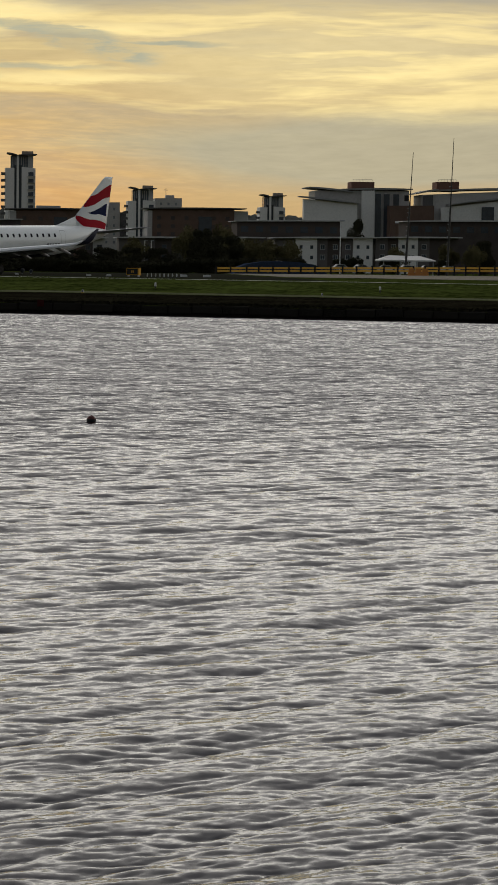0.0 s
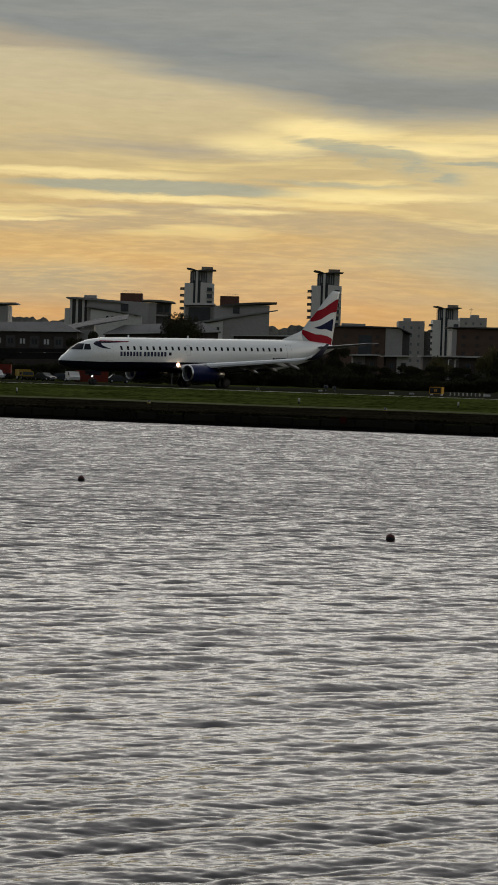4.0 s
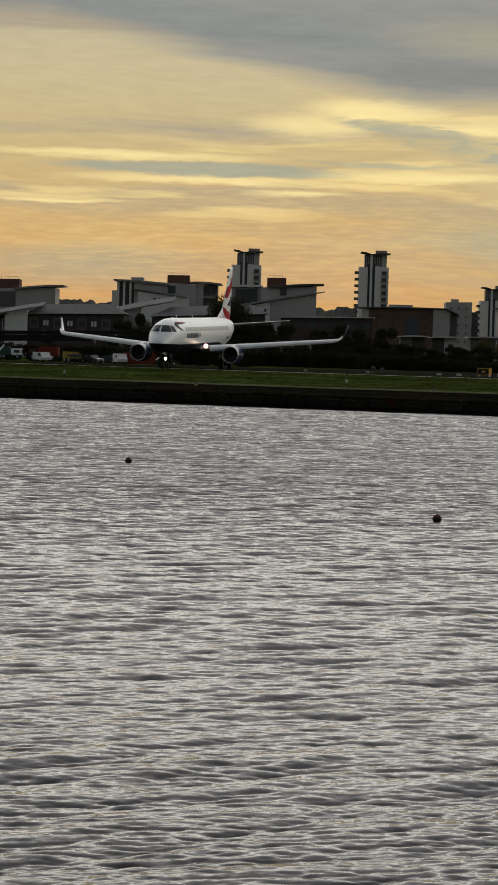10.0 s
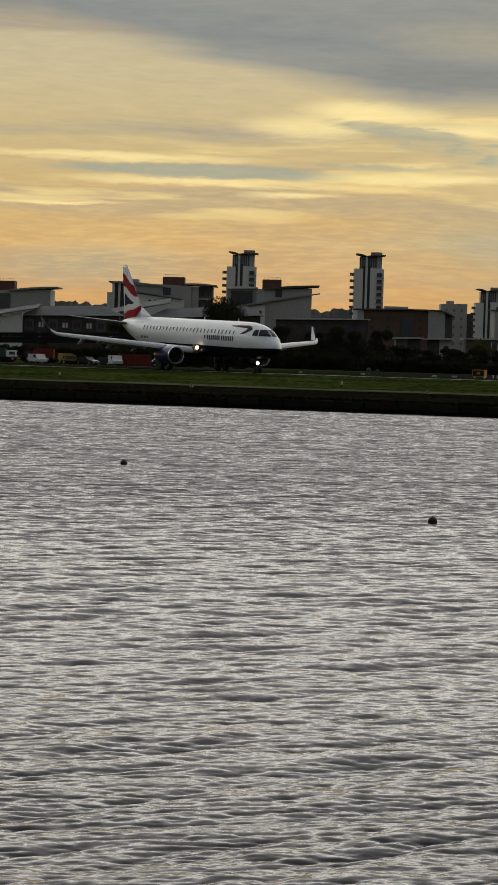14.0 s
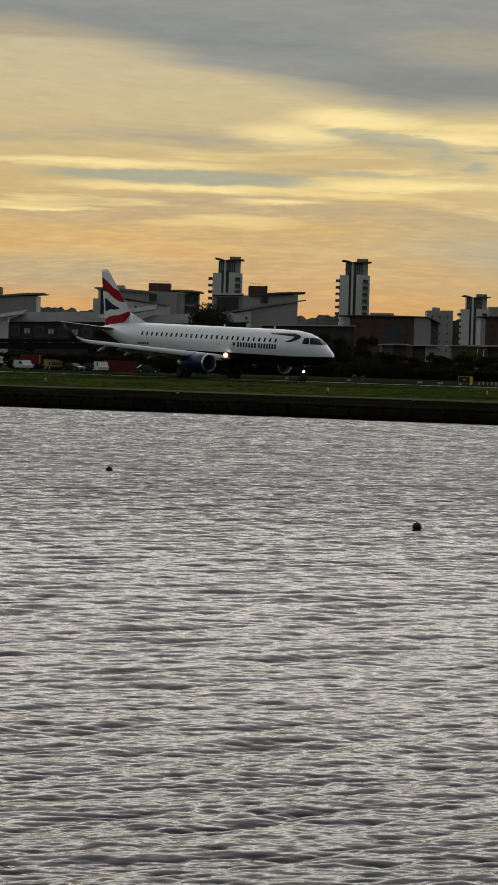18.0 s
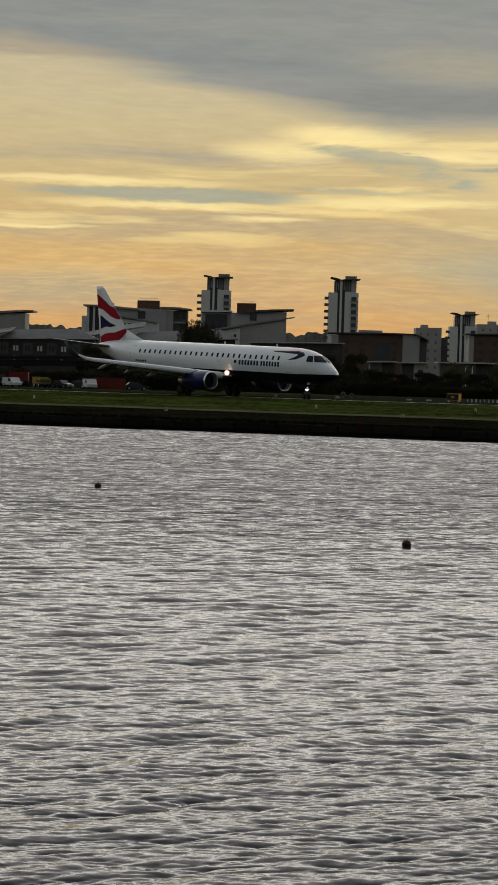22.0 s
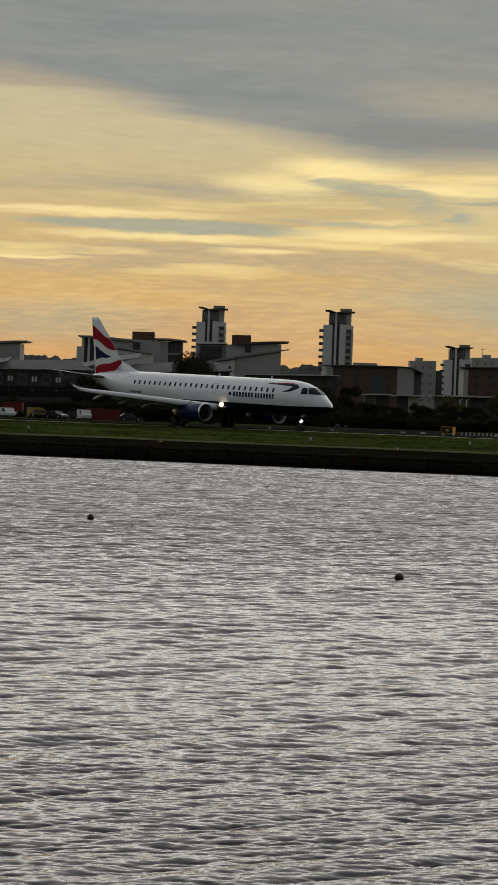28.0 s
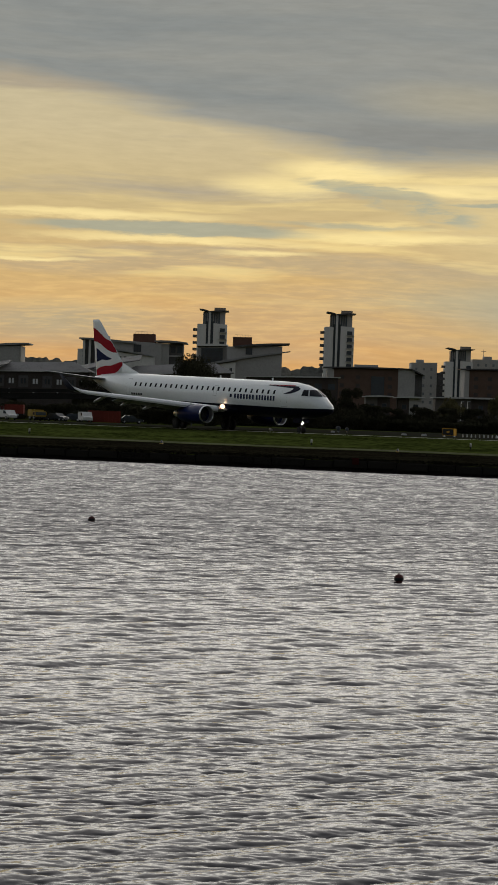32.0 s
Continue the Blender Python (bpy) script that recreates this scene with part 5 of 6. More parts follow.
left_terrace(-69.9, -44.0, 12.4, 13.0, 2.7, 640, "dark brick terrace with pale pitched roof", 2)
left_terrace(-36.6, -6.0, 12.7, 14.3, 2.7, 648, "dark brick terrace with low pale roof", 3)
left_terrace(-118.0, -76.0, 11.0, 11.8, 2.6, 640, "long dark brick terrace with pale roof", 2)
t_ = thing("gabled_house", 0, 0, 0, "pale rendered house with long rising pale roof", "house")
prism("wall", -76.0, -70.0, 11.8, 13.2, GB, 638, 648, M["render"], t_, "pale rendered gable wall")
slab("roof", -86.0, -66.0, 10.2, 14.2, 0.4, 636.6, 648.5, M["slate"], t_, "grey rising roof", rise=1.4)
t_ = thing("gabled_house", 0, 0, 0, "grey house with broad rising pale roof", "house")
prism("wall", -46.5, -40.0, 13.4, 15.0, GB, 650, 658, M["render_grey"], t_, "grey rendered gable wall")
slab("roof", -47.5, -31.0, 13.4, 16.8, 0.4, 649, 660, M["slate"], t_, "grey rising roof", rise=1.6)


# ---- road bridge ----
M["bridge"] = material("dark_concrete", (0.022, 0.021, 0.02), 0.9, vary=0.3, scale=0.3, spec=0.0)


def road_bridge():
    t = thing("road_bridge", 0, 0, 0, "dark concrete road bridge on piers", "bridge")
    x0, x1, z0, z1 = -140.0, -6.0, 4.3, 7.9
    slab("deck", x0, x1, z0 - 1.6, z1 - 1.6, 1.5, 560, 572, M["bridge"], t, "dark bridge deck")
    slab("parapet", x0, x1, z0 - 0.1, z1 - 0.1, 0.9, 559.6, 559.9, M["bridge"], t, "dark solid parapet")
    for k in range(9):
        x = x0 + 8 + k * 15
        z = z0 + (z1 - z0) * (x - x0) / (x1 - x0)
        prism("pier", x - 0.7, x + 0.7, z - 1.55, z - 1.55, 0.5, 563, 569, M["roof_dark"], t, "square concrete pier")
    return t


def bridge_top(x):
    return 4.3 + 3.6 * (x + 140.0) / 134.0 - 0.05


road_bridge()

# ---- trees and bushes ----
M["leaf"] = material("dark_leaves", (0.030, 0.029, 0.018), 0.9, vary=0.4, scale=0.4, spec=0.0)
M["leaf_brown"] = material("autumn_leaves", (0.080, 0.071, 0.034), 0.9, vary=0.4, scale=0.4, spec=0.0)
M["bark"] = material("bark", (0.05, 0.042, 0.034), 0.9, vary=0.3, scale=2.0)


def limb(bm, a, b, r0, r1, seg=6):
    a, b = Vector(a), Vector(b)
    d = (b - a).normalized()
    u = d.orthogonal().normalized()
    v = d.cross(u)
    rings = []
    for p, r in ((a, r0), (b, r1)):
        rings.append([bm.verts.new(p + (u * math.cos(2 * math.pi * k / seg) + v * math.sin(2 * math.pi * k / seg)) * r) for k in range(seg)])
    for k in range(seg):
        bm.faces.new((rings[0][k], rings[0][(k + 1) % seg], rings[1][(k + 1) % seg], rings[1][k]))


def make_tree(seed, h, w, mat, label, leaves=1500, bare=0.25, leaf=0.22):
    rng = random.Random(seed)
    t = new("tree")
    tagged(t, label, "tree", "dark trees along the airfield edge")
    bm = bmesh.new()
    limb(bm, (0, 0, -0.3), (0.05 * h * rng.uniform(-1, 1), 0, h * 0.45), 0.028 * h, 0.016 * h, 8)
    clumps = [((0, 0, h * 0.3), 0.34 * w)] if bare < 0.1 else []
    if h > 15:
        clumps += [((0, 0, h * 0.55), 0.36 * w), ((-0.22 * w, 0, h * 0.42), 0.28 * w), ((0.24 * w, 0, h * 0.4), 0.28 * w), ((0, 0, h * 0.72), 0.24 * w)]
    for k in range(9):
        a = rng.uniform(0, 6.28)
        r = rng.uniform(0.15, 0.5) * w
        z = h * rng.uniform(bare + 0.10, 0.9)
        c = (r * math.cos(a) * (1.05 - 0.45 * z / h), r * math.sin(a) * (1.05 - 0.45 * z / h), z)
        limb(bm, (0, 0, h * rng.uniform(0.2, 0.45)), c, 0.010 * h, 0.003 * h, 5)
        clumps.append((c, rng.uniform(0.16, 0.30) * w))
    part("trunk", bm, M["bark"], t, "dark branching trunk")
    verts, faces = [], []
    for _ in range(leaves):
        c, r = rng.choice(clumps)
        d = Vector((rng.gauss(0, 1), rng.gauss(0, 1), rng.gauss(0, 0.8)))
        d.normalize()
        p = Vector(c) + d * r * rng.random() ** 0.45
        p.z = max(p.z, h * bare * rng.uniform(0.4, 1.0))
        n = Vector((rng.gauss(0, 1), rng.gauss(0, 1), rng.gauss(0, 1))).normalized()
        u = n.orthogonal().normalized() * leaf * rng.uniform(0.6, 1.4)
        v = n.cross(u).normalized() * leaf * rng.uniform(0.5, 1.0)
        k = len(verts)
        verts += [(p - u)[:], (p + v * 0.7)[:], (p + u)[:], (p - v * 0.7)[:]]
        faces.append((k, k + 1, k + 2, k + 3))
    mesh_part("crown", verts, faces, M[mat], t)
    return t


def plant_trees():
    protos = [make_tree(1, 7.6, 6.5, "leaf", "dark bushy tree at the airfield edge", bare=0.0, leaves=6500),
              make_tree(2, 8.8, 7.0, "leaf", "dark broad-crowned tree at the airfield edge", bare=0.0, leaves=7000),
              make_tree(3, 7.2, 6.4, "leaf_brown", "thin brownish autumn tree beside houses", leaves=4200),
              make_tree(4, 4.2, 5.2, "leaf", "low dark rounded bush by the houses", leaves=3000, bare=0.02)]
    rng = random.Random(4)
    spots = []
    for x in np.arange(-25, 50, 2.9):  # the dense dark belt
        spots.append((x + rng.uniform(-1, 1), 520 + rng.uniform(-14, 14), rng.choice((0, 0, 1))))
    for x in np.arange(-24, 52, 3.1):
        spots.append((x + rng.uniform(-1, 1), 535 + rng.uniform(-6, 6), rng.choice((0, 1, 1))))
    for x in (53, 56, 60, 64, 68, 72, 75):
        spots.append((x + rng.uniform(-1, 1), 520 + rng.uniform(-10, 10), rng.choice((0, 1, 2, 2))))
    spots += [(70, 560, 2), (74, 575, 2), (79, 580, 2), (84, 590, 3), (116, 600, 3), (119.5, 604, 2), (134, 610, 2), (139, 604, 2), (143, 612, 1), (128, 590, 3),
              (86, 575, 2), (150, 600, 2), (156, 606, 3), (47, 560, 2), (-24, 530, 3), (-19, 528, 3), (-30, 545, 3), (-16, 560, 1), (106, 612, 3), (110.5, 616, 3)]
    tall = [(120.6, 668, 1, 1.66), (-42, 606, 1, 1.20), (-38.4, 612, 1, 1.28), (-34.6, 606, 0, 1.36), (62, 592, 2, 1.4), (66, 588, 1, 1.2), (70, 594, 2, 1.5), (74, 590, 2, 1.45)]
    spots += [s_[:3] for s_ in tall]
    grown = {s_[:2]: s_[3] for s_ in tall}
    for x in np.arange(-24, 77, 2.4):  # low growth before the belt
        spots.append((x + rng.uniform(-0.8, 0.8), 503 + rng.uniform(-4, 4), 3))
    for x in np.arange(-62, -6, 3.3):  # scrub, added to give a dark background behind the parked vehicles
        spots.append((x + rng.uniform(-1, 1), 452 + rng.uniform(-4, 8), 3))
    used = [False] * 4
    for x, y, k in spots:
        size = grown.get((x, y), 0.58 if 27 < x < 51 and 495 < y < 540 else 0.8 if y < 510 else 1.0)
        m = pose(x, y, 0.7, 0, 0, rng.uniform(0, 360)) @ Matrix.Diagonal((1.0, 1.0, size * rng.uniform(0.9, 1.08), 1.0))
        if not used[k]:
            protos[k].matrix_world = m
            used[k] = True
        else:
            copy_thing(protos[k], m)
    big = make_tree(9, 17.6, 18.5, "leaf", "large dark round-headed tree before grey blocks", leaves=40000, bare=0.02, leaf=0.27)
    big.matrix_world = pose(-15.4, 632, 0.7)


plant_trees()


# distance haze is mixed into this base colour, paler than the near leaves
M["haze_wood"] = material("hazy_woodland", (0.085, 0.085, 0.075), 0.95, vary=0.3, scale=0.02, spec=0.0)


def far_woods():
    rng = random.Random(6)
    verts, faces = [], []
    for i in range(420):
        x = -700 + i * 3.9
        top = 62 + 7 * noise.noise((x * 0.004, 3, 0)) + 5 * noise.noise((x * 0.031, 1, 0)) + 3.5 * noise.noise((x * 0.13, 4, 0)) + rng.uniform(0, 4)
        y = 3000 + 30 * noise.noise((x * 0.02, 0, 9))
        verts += [(x, y - 60, 0), (x + 1.5, y, top * 0.7), (x, y + 25, top)]
    for i in range(419):
        for j in range(2):
            a = i * 3 + j
            faces.append((a, a + 3, a + 4, a + 1))
    w = mesh_part("far_woods", verts, faces, M["haze_wood"])
    tagged(w, "distant dark wooded hillside on the horizon", "woods", kind="stuff")


far_woods()

# ---- things on the airfield and the dock ----
M["sign_yellow"] = material("sign_yellow", (0.50, 0.27, 0.03), 0.6, vary=0.12, scale=1.0)
M["orange"] = material("orange_plastic", (0.40, 0.17, 0.05), 0.6, vary=0.15, scale=1.0)
M["fence_yellow"] = material("fence_yellow", (0.72, 0.40, 0.07), 0.6, vary=0.15, scale=1.0)
M["buoy_red"] = material("faded_red_buoy", (0.07, 0.024, 0.022), 0.6, vary=0.3, scale=6.0)
M["truck_red"] = material("truck_red", (0.06, 0.010, 0.009), 0.5, vary=0.15, scale=1.0)
M["container_red"] = material("container_red", (0.14, 0.024, 0.016), 0.6, vary=0.25, scale=0.6)
M["truck_yellow"] = material("truck_yellow", (0.22, 0.15, 0.025), 0.5, vary=0.15, scale=1.0)
M["van_green"] = material("dull_green_paint", (0.035, 0.075, 0.058), 0.5, vary=0.15, scale=1.0)
M["tent_blue"] = material("blue_tarpaulin", (0.03, 0.042, 0.07), 0.8, vary=0.2, scale=1.0, spec=0.0)
M["car_grey"] = material("grey_car_paint", (0.10, 0.103, 0.106), 0.5, vary=0.15, scale=1.0)
M["car_dark"] = material("dark_car_paint", (0.03, 0.035, 0.04), 0.35, vary=0.15, scale=1.0)


def buoy(x, y, r, label):
    b = thing("buoy", x, y, 0, label, "buoy", "marker buoys on the dock")
    lathe("float", [(-r * 0.95, 0.02), (-r * 0.8, r * 0.6), (-r * 0.4, r * 0.92), (0, r), (r * 0.55, r * 0.92), (r * 0.86, r * 0.70), (r * 0.99, r * 0.36), (r * 1.02, 0.001)],
          M["buoy_red"], b, (0, 0, r * 0.62), "z", 24, "dull red round float")
    lathe("collar", [(-0.03, r * 1.0), (-0.015, r * 1.04), (0.02, r * 1.04), (0.035, r * 1.0)], M["black"], b, (0, 0, r * 0.59), "z", 24, "black rubber collar")
    lathe("eye", [(0, 0.015), (0.012, 0.018), (0.02, 0.01), (0.022, 0.001)], M["buoy_red"], b, (0, 0, r * 1.62), "z", 10, "small lifting eye")
    return b


buoy_near = buoy(3.17, 47.9, 0.092, "dark red round marker buoy floating on the water")
buoy_far = buoy(-4.50, 69.0, 0.098, "small dark red buoy floating farther out")


def marker_post(x, y):
    z = ground_z(x, y)
    p = thing("marker_post", x, y, z - 0.05, "short white-topped edge marker post in the grass", "marker post", "edge marker posts")
    lathe("stem", [(0, 0.05), (0.24, 0.045)], M["black"], p, (0, 0, 0), "z", 10, "dark stem")
    lathe("cap", [(0.24, 0.001), (0.24, 0.075), (0.46, 0.07), (0.51, 0.05), (0.52, 0.001)], M["dull_white"], p, (0, 0, 0), "z", 12, "white cap")
    return p


for x, y in ((-17.4, 186.5), (4.62, 178.6), (16.9, 181.5), (-28.5, 196.0), (33.0, 174.0), (48.0, 168.0)):
    marker_post(x, y)
for x, y in ((-6.2, 165.8), (10.2, 163.5), (26.0, 158.0)):
    z = ground_z(x, y)
    p = thing("ground_light", x, y, z - 0.04, "low yellow-green airfield light in the grass", "airfield light", "low ground lights")
    lathe("base", [(0, 0.14), (0.10, 0.13), (0.13, 0.08)], M["truck_yellow"], p, (0, 0, 0), "z", 14, "yellow base")
    lathe("lens", [(0.13, 0.08), (0.26, 0.07), (0.32, 0.03), (0.325, 0.001)], M["glass"], p, (0, 0, 0), "z", 12, "dark glass lens")


def taxi_sign(x, y):
    z = ground_z(x, y)
    s = thing("airfield_sign", x, y, z, "yellow airfield sign box with black face", "airfield sign", turn=-38)
    for fx in (-0.6, 0.6):
        box("leg", fx - 0.05, fx + 0.05, -0.15, 0.15, -0.05, 0.16, M["steel"], s, "short steel leg")
    box("case", -0.72, 0.72, -0.24, 0.24, 0.16, 0.86, M["sign_yellow"], s, "yellow sign case", bevel=0.03)
    box("face", -0.64, 0.64, -0.262, -0.243, 0.23, 0.79, M["black"], s, "black sign face")
    for k, (a, b) in enumerate(((-0.12, 0.0), (0.06, 0.2))):
        box("mark", a, b, -0.268, -0.263, 0.40, 0.62, M["sign_yellow"], s, "small yellow marking")
    return s


taxi_sign(19.7, 235.0)


def white_block(x, y, w, h, d=0.5):
    z = ground_z(x, y)
    b = thing("barrier_block", x, y, z, "low white concrete barrier block by the runway", "barrier", "white barrier blocks")
    bm = bmesh.new()
    add_box(bm, -w / 2, w / 2, -d / 2, d / 2, -0.05, h, 0.05)
    part("block", bm, M["dull_white"], b)
    return b


for x, w in ((15.3, 0.5), (17.3, 0.5), (8.2, 0.4), (2.0, 0.35)):
    white_block(x, 236.0, w, 0.2)
for x, w in ((25.0, 0.7), (27.4, 0.75)):
    white_block(x, 238.0, w, 0.26)
for k in range(9):
    x = 21.2 + 0.42 * k
    p = thing("low_bollard", x, 236.5, ground_z(x, 236.5) - 0.03, "small white bollard beside the runway", "bollard", "row of white bollards")
    lathe("post", [(0, 0.06), (0.32, 0.055), (0.36, 0.04), (0.365, 0.001)], M["dull_white"], p, (0, 0, 0), "z", 10)


def round_unit(x, y, s):
    z = ground_z(x, y)
    u = thing("approach_light", x, y, z, "grey round light unit on a short stand", "airfield light", "round light units")
    box("stand", -0.1 * s, 0.1 * s, -0.1, 0.1, -0.05, 0.35 * s, M["steel"], u, "steel stand")
    lathe("drum", [(-0.2, 0.001), (-0.2, 0.40 * s), (0.2, 0.40 * s), (0.2, 0.001)], M["car_grey"], u, (0, 0, 0.72 * s), "y", 20, "dull grey round drum")
    lathe("lens", [(-0.215, 0.001), (-0.21, 0.22 * s)], M["glass"], u, (0, 0, 0.72 * s), "y", 16, "dark lens")
    return u


def barrier_fence():
    """Yellow-panelled barrier on dark posts, rising with the ground."""
    f = thing("barrier_fence", 0, 0, 0, "long yellow-panelled barrier fence on dark posts", "fence")
    x, k = 39.7, 0
    while x < 92:
        y = 334 + 0.1 * (x - 40)
        zb = 1.70 + (x - 39.7) * 0.0125
        w = 2.05 + 0.35 * math.sin(k * 2.1)
        bm = bmesh.new()
        add_box(bm, x - 0.13, x + 0.13, y - 0.15, y + 0.15, zb - 0.7, zb + 1.05)
        part("post", bm, M["black"], f)
        bm = bmesh.new()
        add_box(bm, x + 0.13, x + w - 0.13, y - 0.05, y + 0.05, zb + 0.18, zb + 0.46)
        part("lower_panel", bm, M["fence_yellow"], f, "faded yellow panel")
        bm = bmesh.new()
        add_box(bm, x + 0.13, x + w - 0.13, y - 0.05, y + 0.05, zb + 0.60, zb + 0.86)
        part("upper_panel", bm, M["fence_yellow"], f, "faded yellow panel")
        x += w
        k += 1
    return f


barrier_fence()
t_ = thing("barrier_unit", 67.8, 329, 1.6, "orange water-filled barrier unit by the fence", "barrier")
for k in range(3):
    bm = bmesh.new()
    add_box(bm, -1.45 + k * 0.98, -0.5 + k * 0.98, -0.3, 0.3, 0, 0.62, 0.06)
    add_box(bm, -1.35 + k * 0.98, -0.6 + k * 0.98, -0.2, 0.2, 0.62, 1.15, 0.05)
    part("segment", bm, M["orange"], t_)


M["mast_dark"] = material("dark_mast_steel", (0.05, 0.047, 0.043), 0.6, vary=0.2, scale=1.0)


def mast(name, x0, z0, x1, z1, y, r, label, category):
    m = thing(name, x0, y, 0.7, label, category)
    bm = bmesh.new()
    top, foot = z1 - 0.7, 0.0
    dx = x1 - x0
    limb(bm, (0, 0, foot), (dx * 0.6, 0, top * 0.6), r * 1.9, r * 1.1, 8)
    part("lower_mast", bm, M["mast_dark"], m, "dark lower mast section")
    bm = bmesh.new()
    limb(bm, (dx * 0.6, 0, top * 0.6), (dx, 0, top), r * 0.8, r * 0.35, 8)
    part("upper_mast", bm, M["mast_dark"], m, "thin dark upper mast")
    return m


m_ = mast("lattice_mast", 104.2, 0.7, 105.55, 28.2, 520, 0.16, "thin leaning steel mast behind the fence", "mast")
box("winch", -0.5, 0.5, -0.3, 0.3, 16.6, 17.9, M["black"], m_, "dark fitting on the mast")
for k in range(14):
    box("rung", -0.35 + 0.0475 * k, 0.35 + 0.0475 * k, -0.05, 0.05, 2.0 + k * 1.0, 2.12 + k * 1.0, M["steel"], m_)
m_ = mast("lattice_mast", 98.4, 0.7, 99.25, 27.7, 450, 0.14, "tall thin steel mast rising over roofs", "mast")
for k in range(14):
    box("rung", -0.32 + 0.03 * k, 0.32 + 0.03 * k, -0.05, 0.05, 2.0 + k * 1.2, 2.12 + k * 1.2, M["steel"], m_)
l_ = thing("street_lamp", 103.2, 600, 0.7, "tall pale street lamp before white houses", "street lamp")
lathe("column", [(0, 0.16), (0.9, 0.16), (1.0, 0.11), (13.4, 0.07)], M["white"], l_, (0, 0, 0), "z", 10, "pale lamp column")
box("lantern", -0.2, 1.0, -0.15, 0.15, 13.4, 13.62, M["steel"], l_, "grey lantern head")
for x, z in ((-96.0, 8.6), (-72.0, 9.4), (-22.0, 10.5)):
    l_ = thing("street_lamp", x, 600, 0.7, "slim grey street lamp behind the bridge", "street lamp", "street lamps by the bridge")
    lathe("column", [(0, 0.12), (z, 0.07)], M["steel"], l_, (0, 0, 0), "z", 8, "grey lamp column")
    box("lantern", -0.15, 0.8, -0.12, 0.12, z, z + 0.2, M["steel"], l_, "grey lantern head")


for x, y, z in ((55.9, 632, 7.9), (57.6, 632, 7.9), (70.4, 600, 9.2), (71.3, 600, 9.2)):
    l_ = thing("street_lamp", x, y, 0.7, "slim pale lamp column before brick houses", "street lamp", "pale lamp columns before the houses")
    lathe("column", [(0, 0.20), (1.2, 0.18), (1.3, 0.14), (z, 0.10)], M["render"], l_, (0, 0, 0), "z", 8, "pale lamp column")
    box("lantern", -0.12, 0.75, -0.12, 0.12, z, z + 0.18, M["steel"], l_, "grey lantern head")


round_unit(9.0, 243.0, 0.62)
round_unit(10.0, 246.0, 0.5)


M["stained_red"] = material("stained_red_board", (0.030, 0.008, 0.007), 0.9, vary=0.3, scale=3.0, spec=0.0)
b_ = thing("marker_board", 6.45, toe(6.45) - 0.22, 0.45, "small stained dark red board fixed to the dock wall", "board")
box("board", -0.2, 0.2, -0.05, 0.0, 0, 0.4, M["stained_red"], b_, "stained dark red board")
for x in (-0.14, 0.14):
    box("bracket", x - 0.02, x + 0.02, 0.0, 0.35, 0.1, 0.14, M["black"], b_, "dark bracket")


# ---- vehicles ----
def road_wheel(parent, x, y, r=0.34):
    w = lathe("wheel", [(-0.12, 0.001), (-0.12, r * 0.9), (-0.06, r), (0.06, r), (0.12, r * 0.9), (0.12, 0.001)], M["tyre"], parent, (x, y, r), "y", 16)
    lathe("rim", [(-0.13, 0.001), (-0.13, r * 0.55), (0.13, r * 0.55), (0.13, 0.001)], M["steel"], w, (x, y, r), "y", 12)


def car(name, x, y, z, turn, paint, label, category, length=4.4, high=1.5, van=False, group=""):
    c = thing(name, x, y, z, label, category, group, turn=turn)
    h = length / 2
    wd = 0.9
    if van:
        prof = [(-h, 0.4), (-h, high), (h * 0.45, high), (h * 0.72, high * 0.62), (h, high * 0.5), (h, 0.4)]
        glass = [(h * 0.08, high * 0.62), (h * 0.08, high * 0.93), (h * 0.42, high * 0.93), (h * 0.66, high * 0.62)]
    else:
        prof = [(-h, 0.4), (-h, high * 0.62), (-h * 0.82, high * 0.66), (-h * 0.55, high), (h * 0.15, high), (h * 0.45, high * 0.66), (h * 0.95, high * 0.55), (h, 0.4)]
        glass = [(-h * 0.72, high * 0.67), (-h * 0.5, high * 0.95), (h * 0.12, high * 0.95), (h * 0.36, high * 0.67)]
    for nm, pts, w, mat, lab in (("body", prof, wd, paint, ""), ("side_glass", glass, wd + 0.015, "glass", "dark side windows")):
        bm = bmesh.new()
        a = [bm.verts.new((px, -w, pz)) for px, pz in pts]
        b = [bm.verts.new((px, w, pz)) for px, pz in pts]
        bm.faces.new(a), bm.faces.new(b[::-1])
        for i in range(len(pts)):
            j = (i + 1) % len(pts)
            bm.faces.new((a[i], b[i], b[j], a[j]))
        bmesh.ops.recalc_face_normals(bm, faces=bm.faces[:])
        part(nm, bm, M[paint if nm == "body" else "glass"], c, lab)
    for fx in (-0.62, 0.62):
        for s in (-1, 1):
            road_wheel(c, fx * h, s * 0.82)
    for s in (-1, 1):
        box("headlight", h - 0.02, h + 0.03, s * 0.62 - 0.16, s * 0.62 + 0.16, high * 0.40, high * 0.5, M["pane_pale"], c, "clear headlight")
        box("tail_light", -h - 0.03, -h + 0.02, s * 0.66 - 0.12, s * 0.66 + 0.12, high * 0.42, high * 0.54, M["truck_red"], c, "red tail light")
    return c


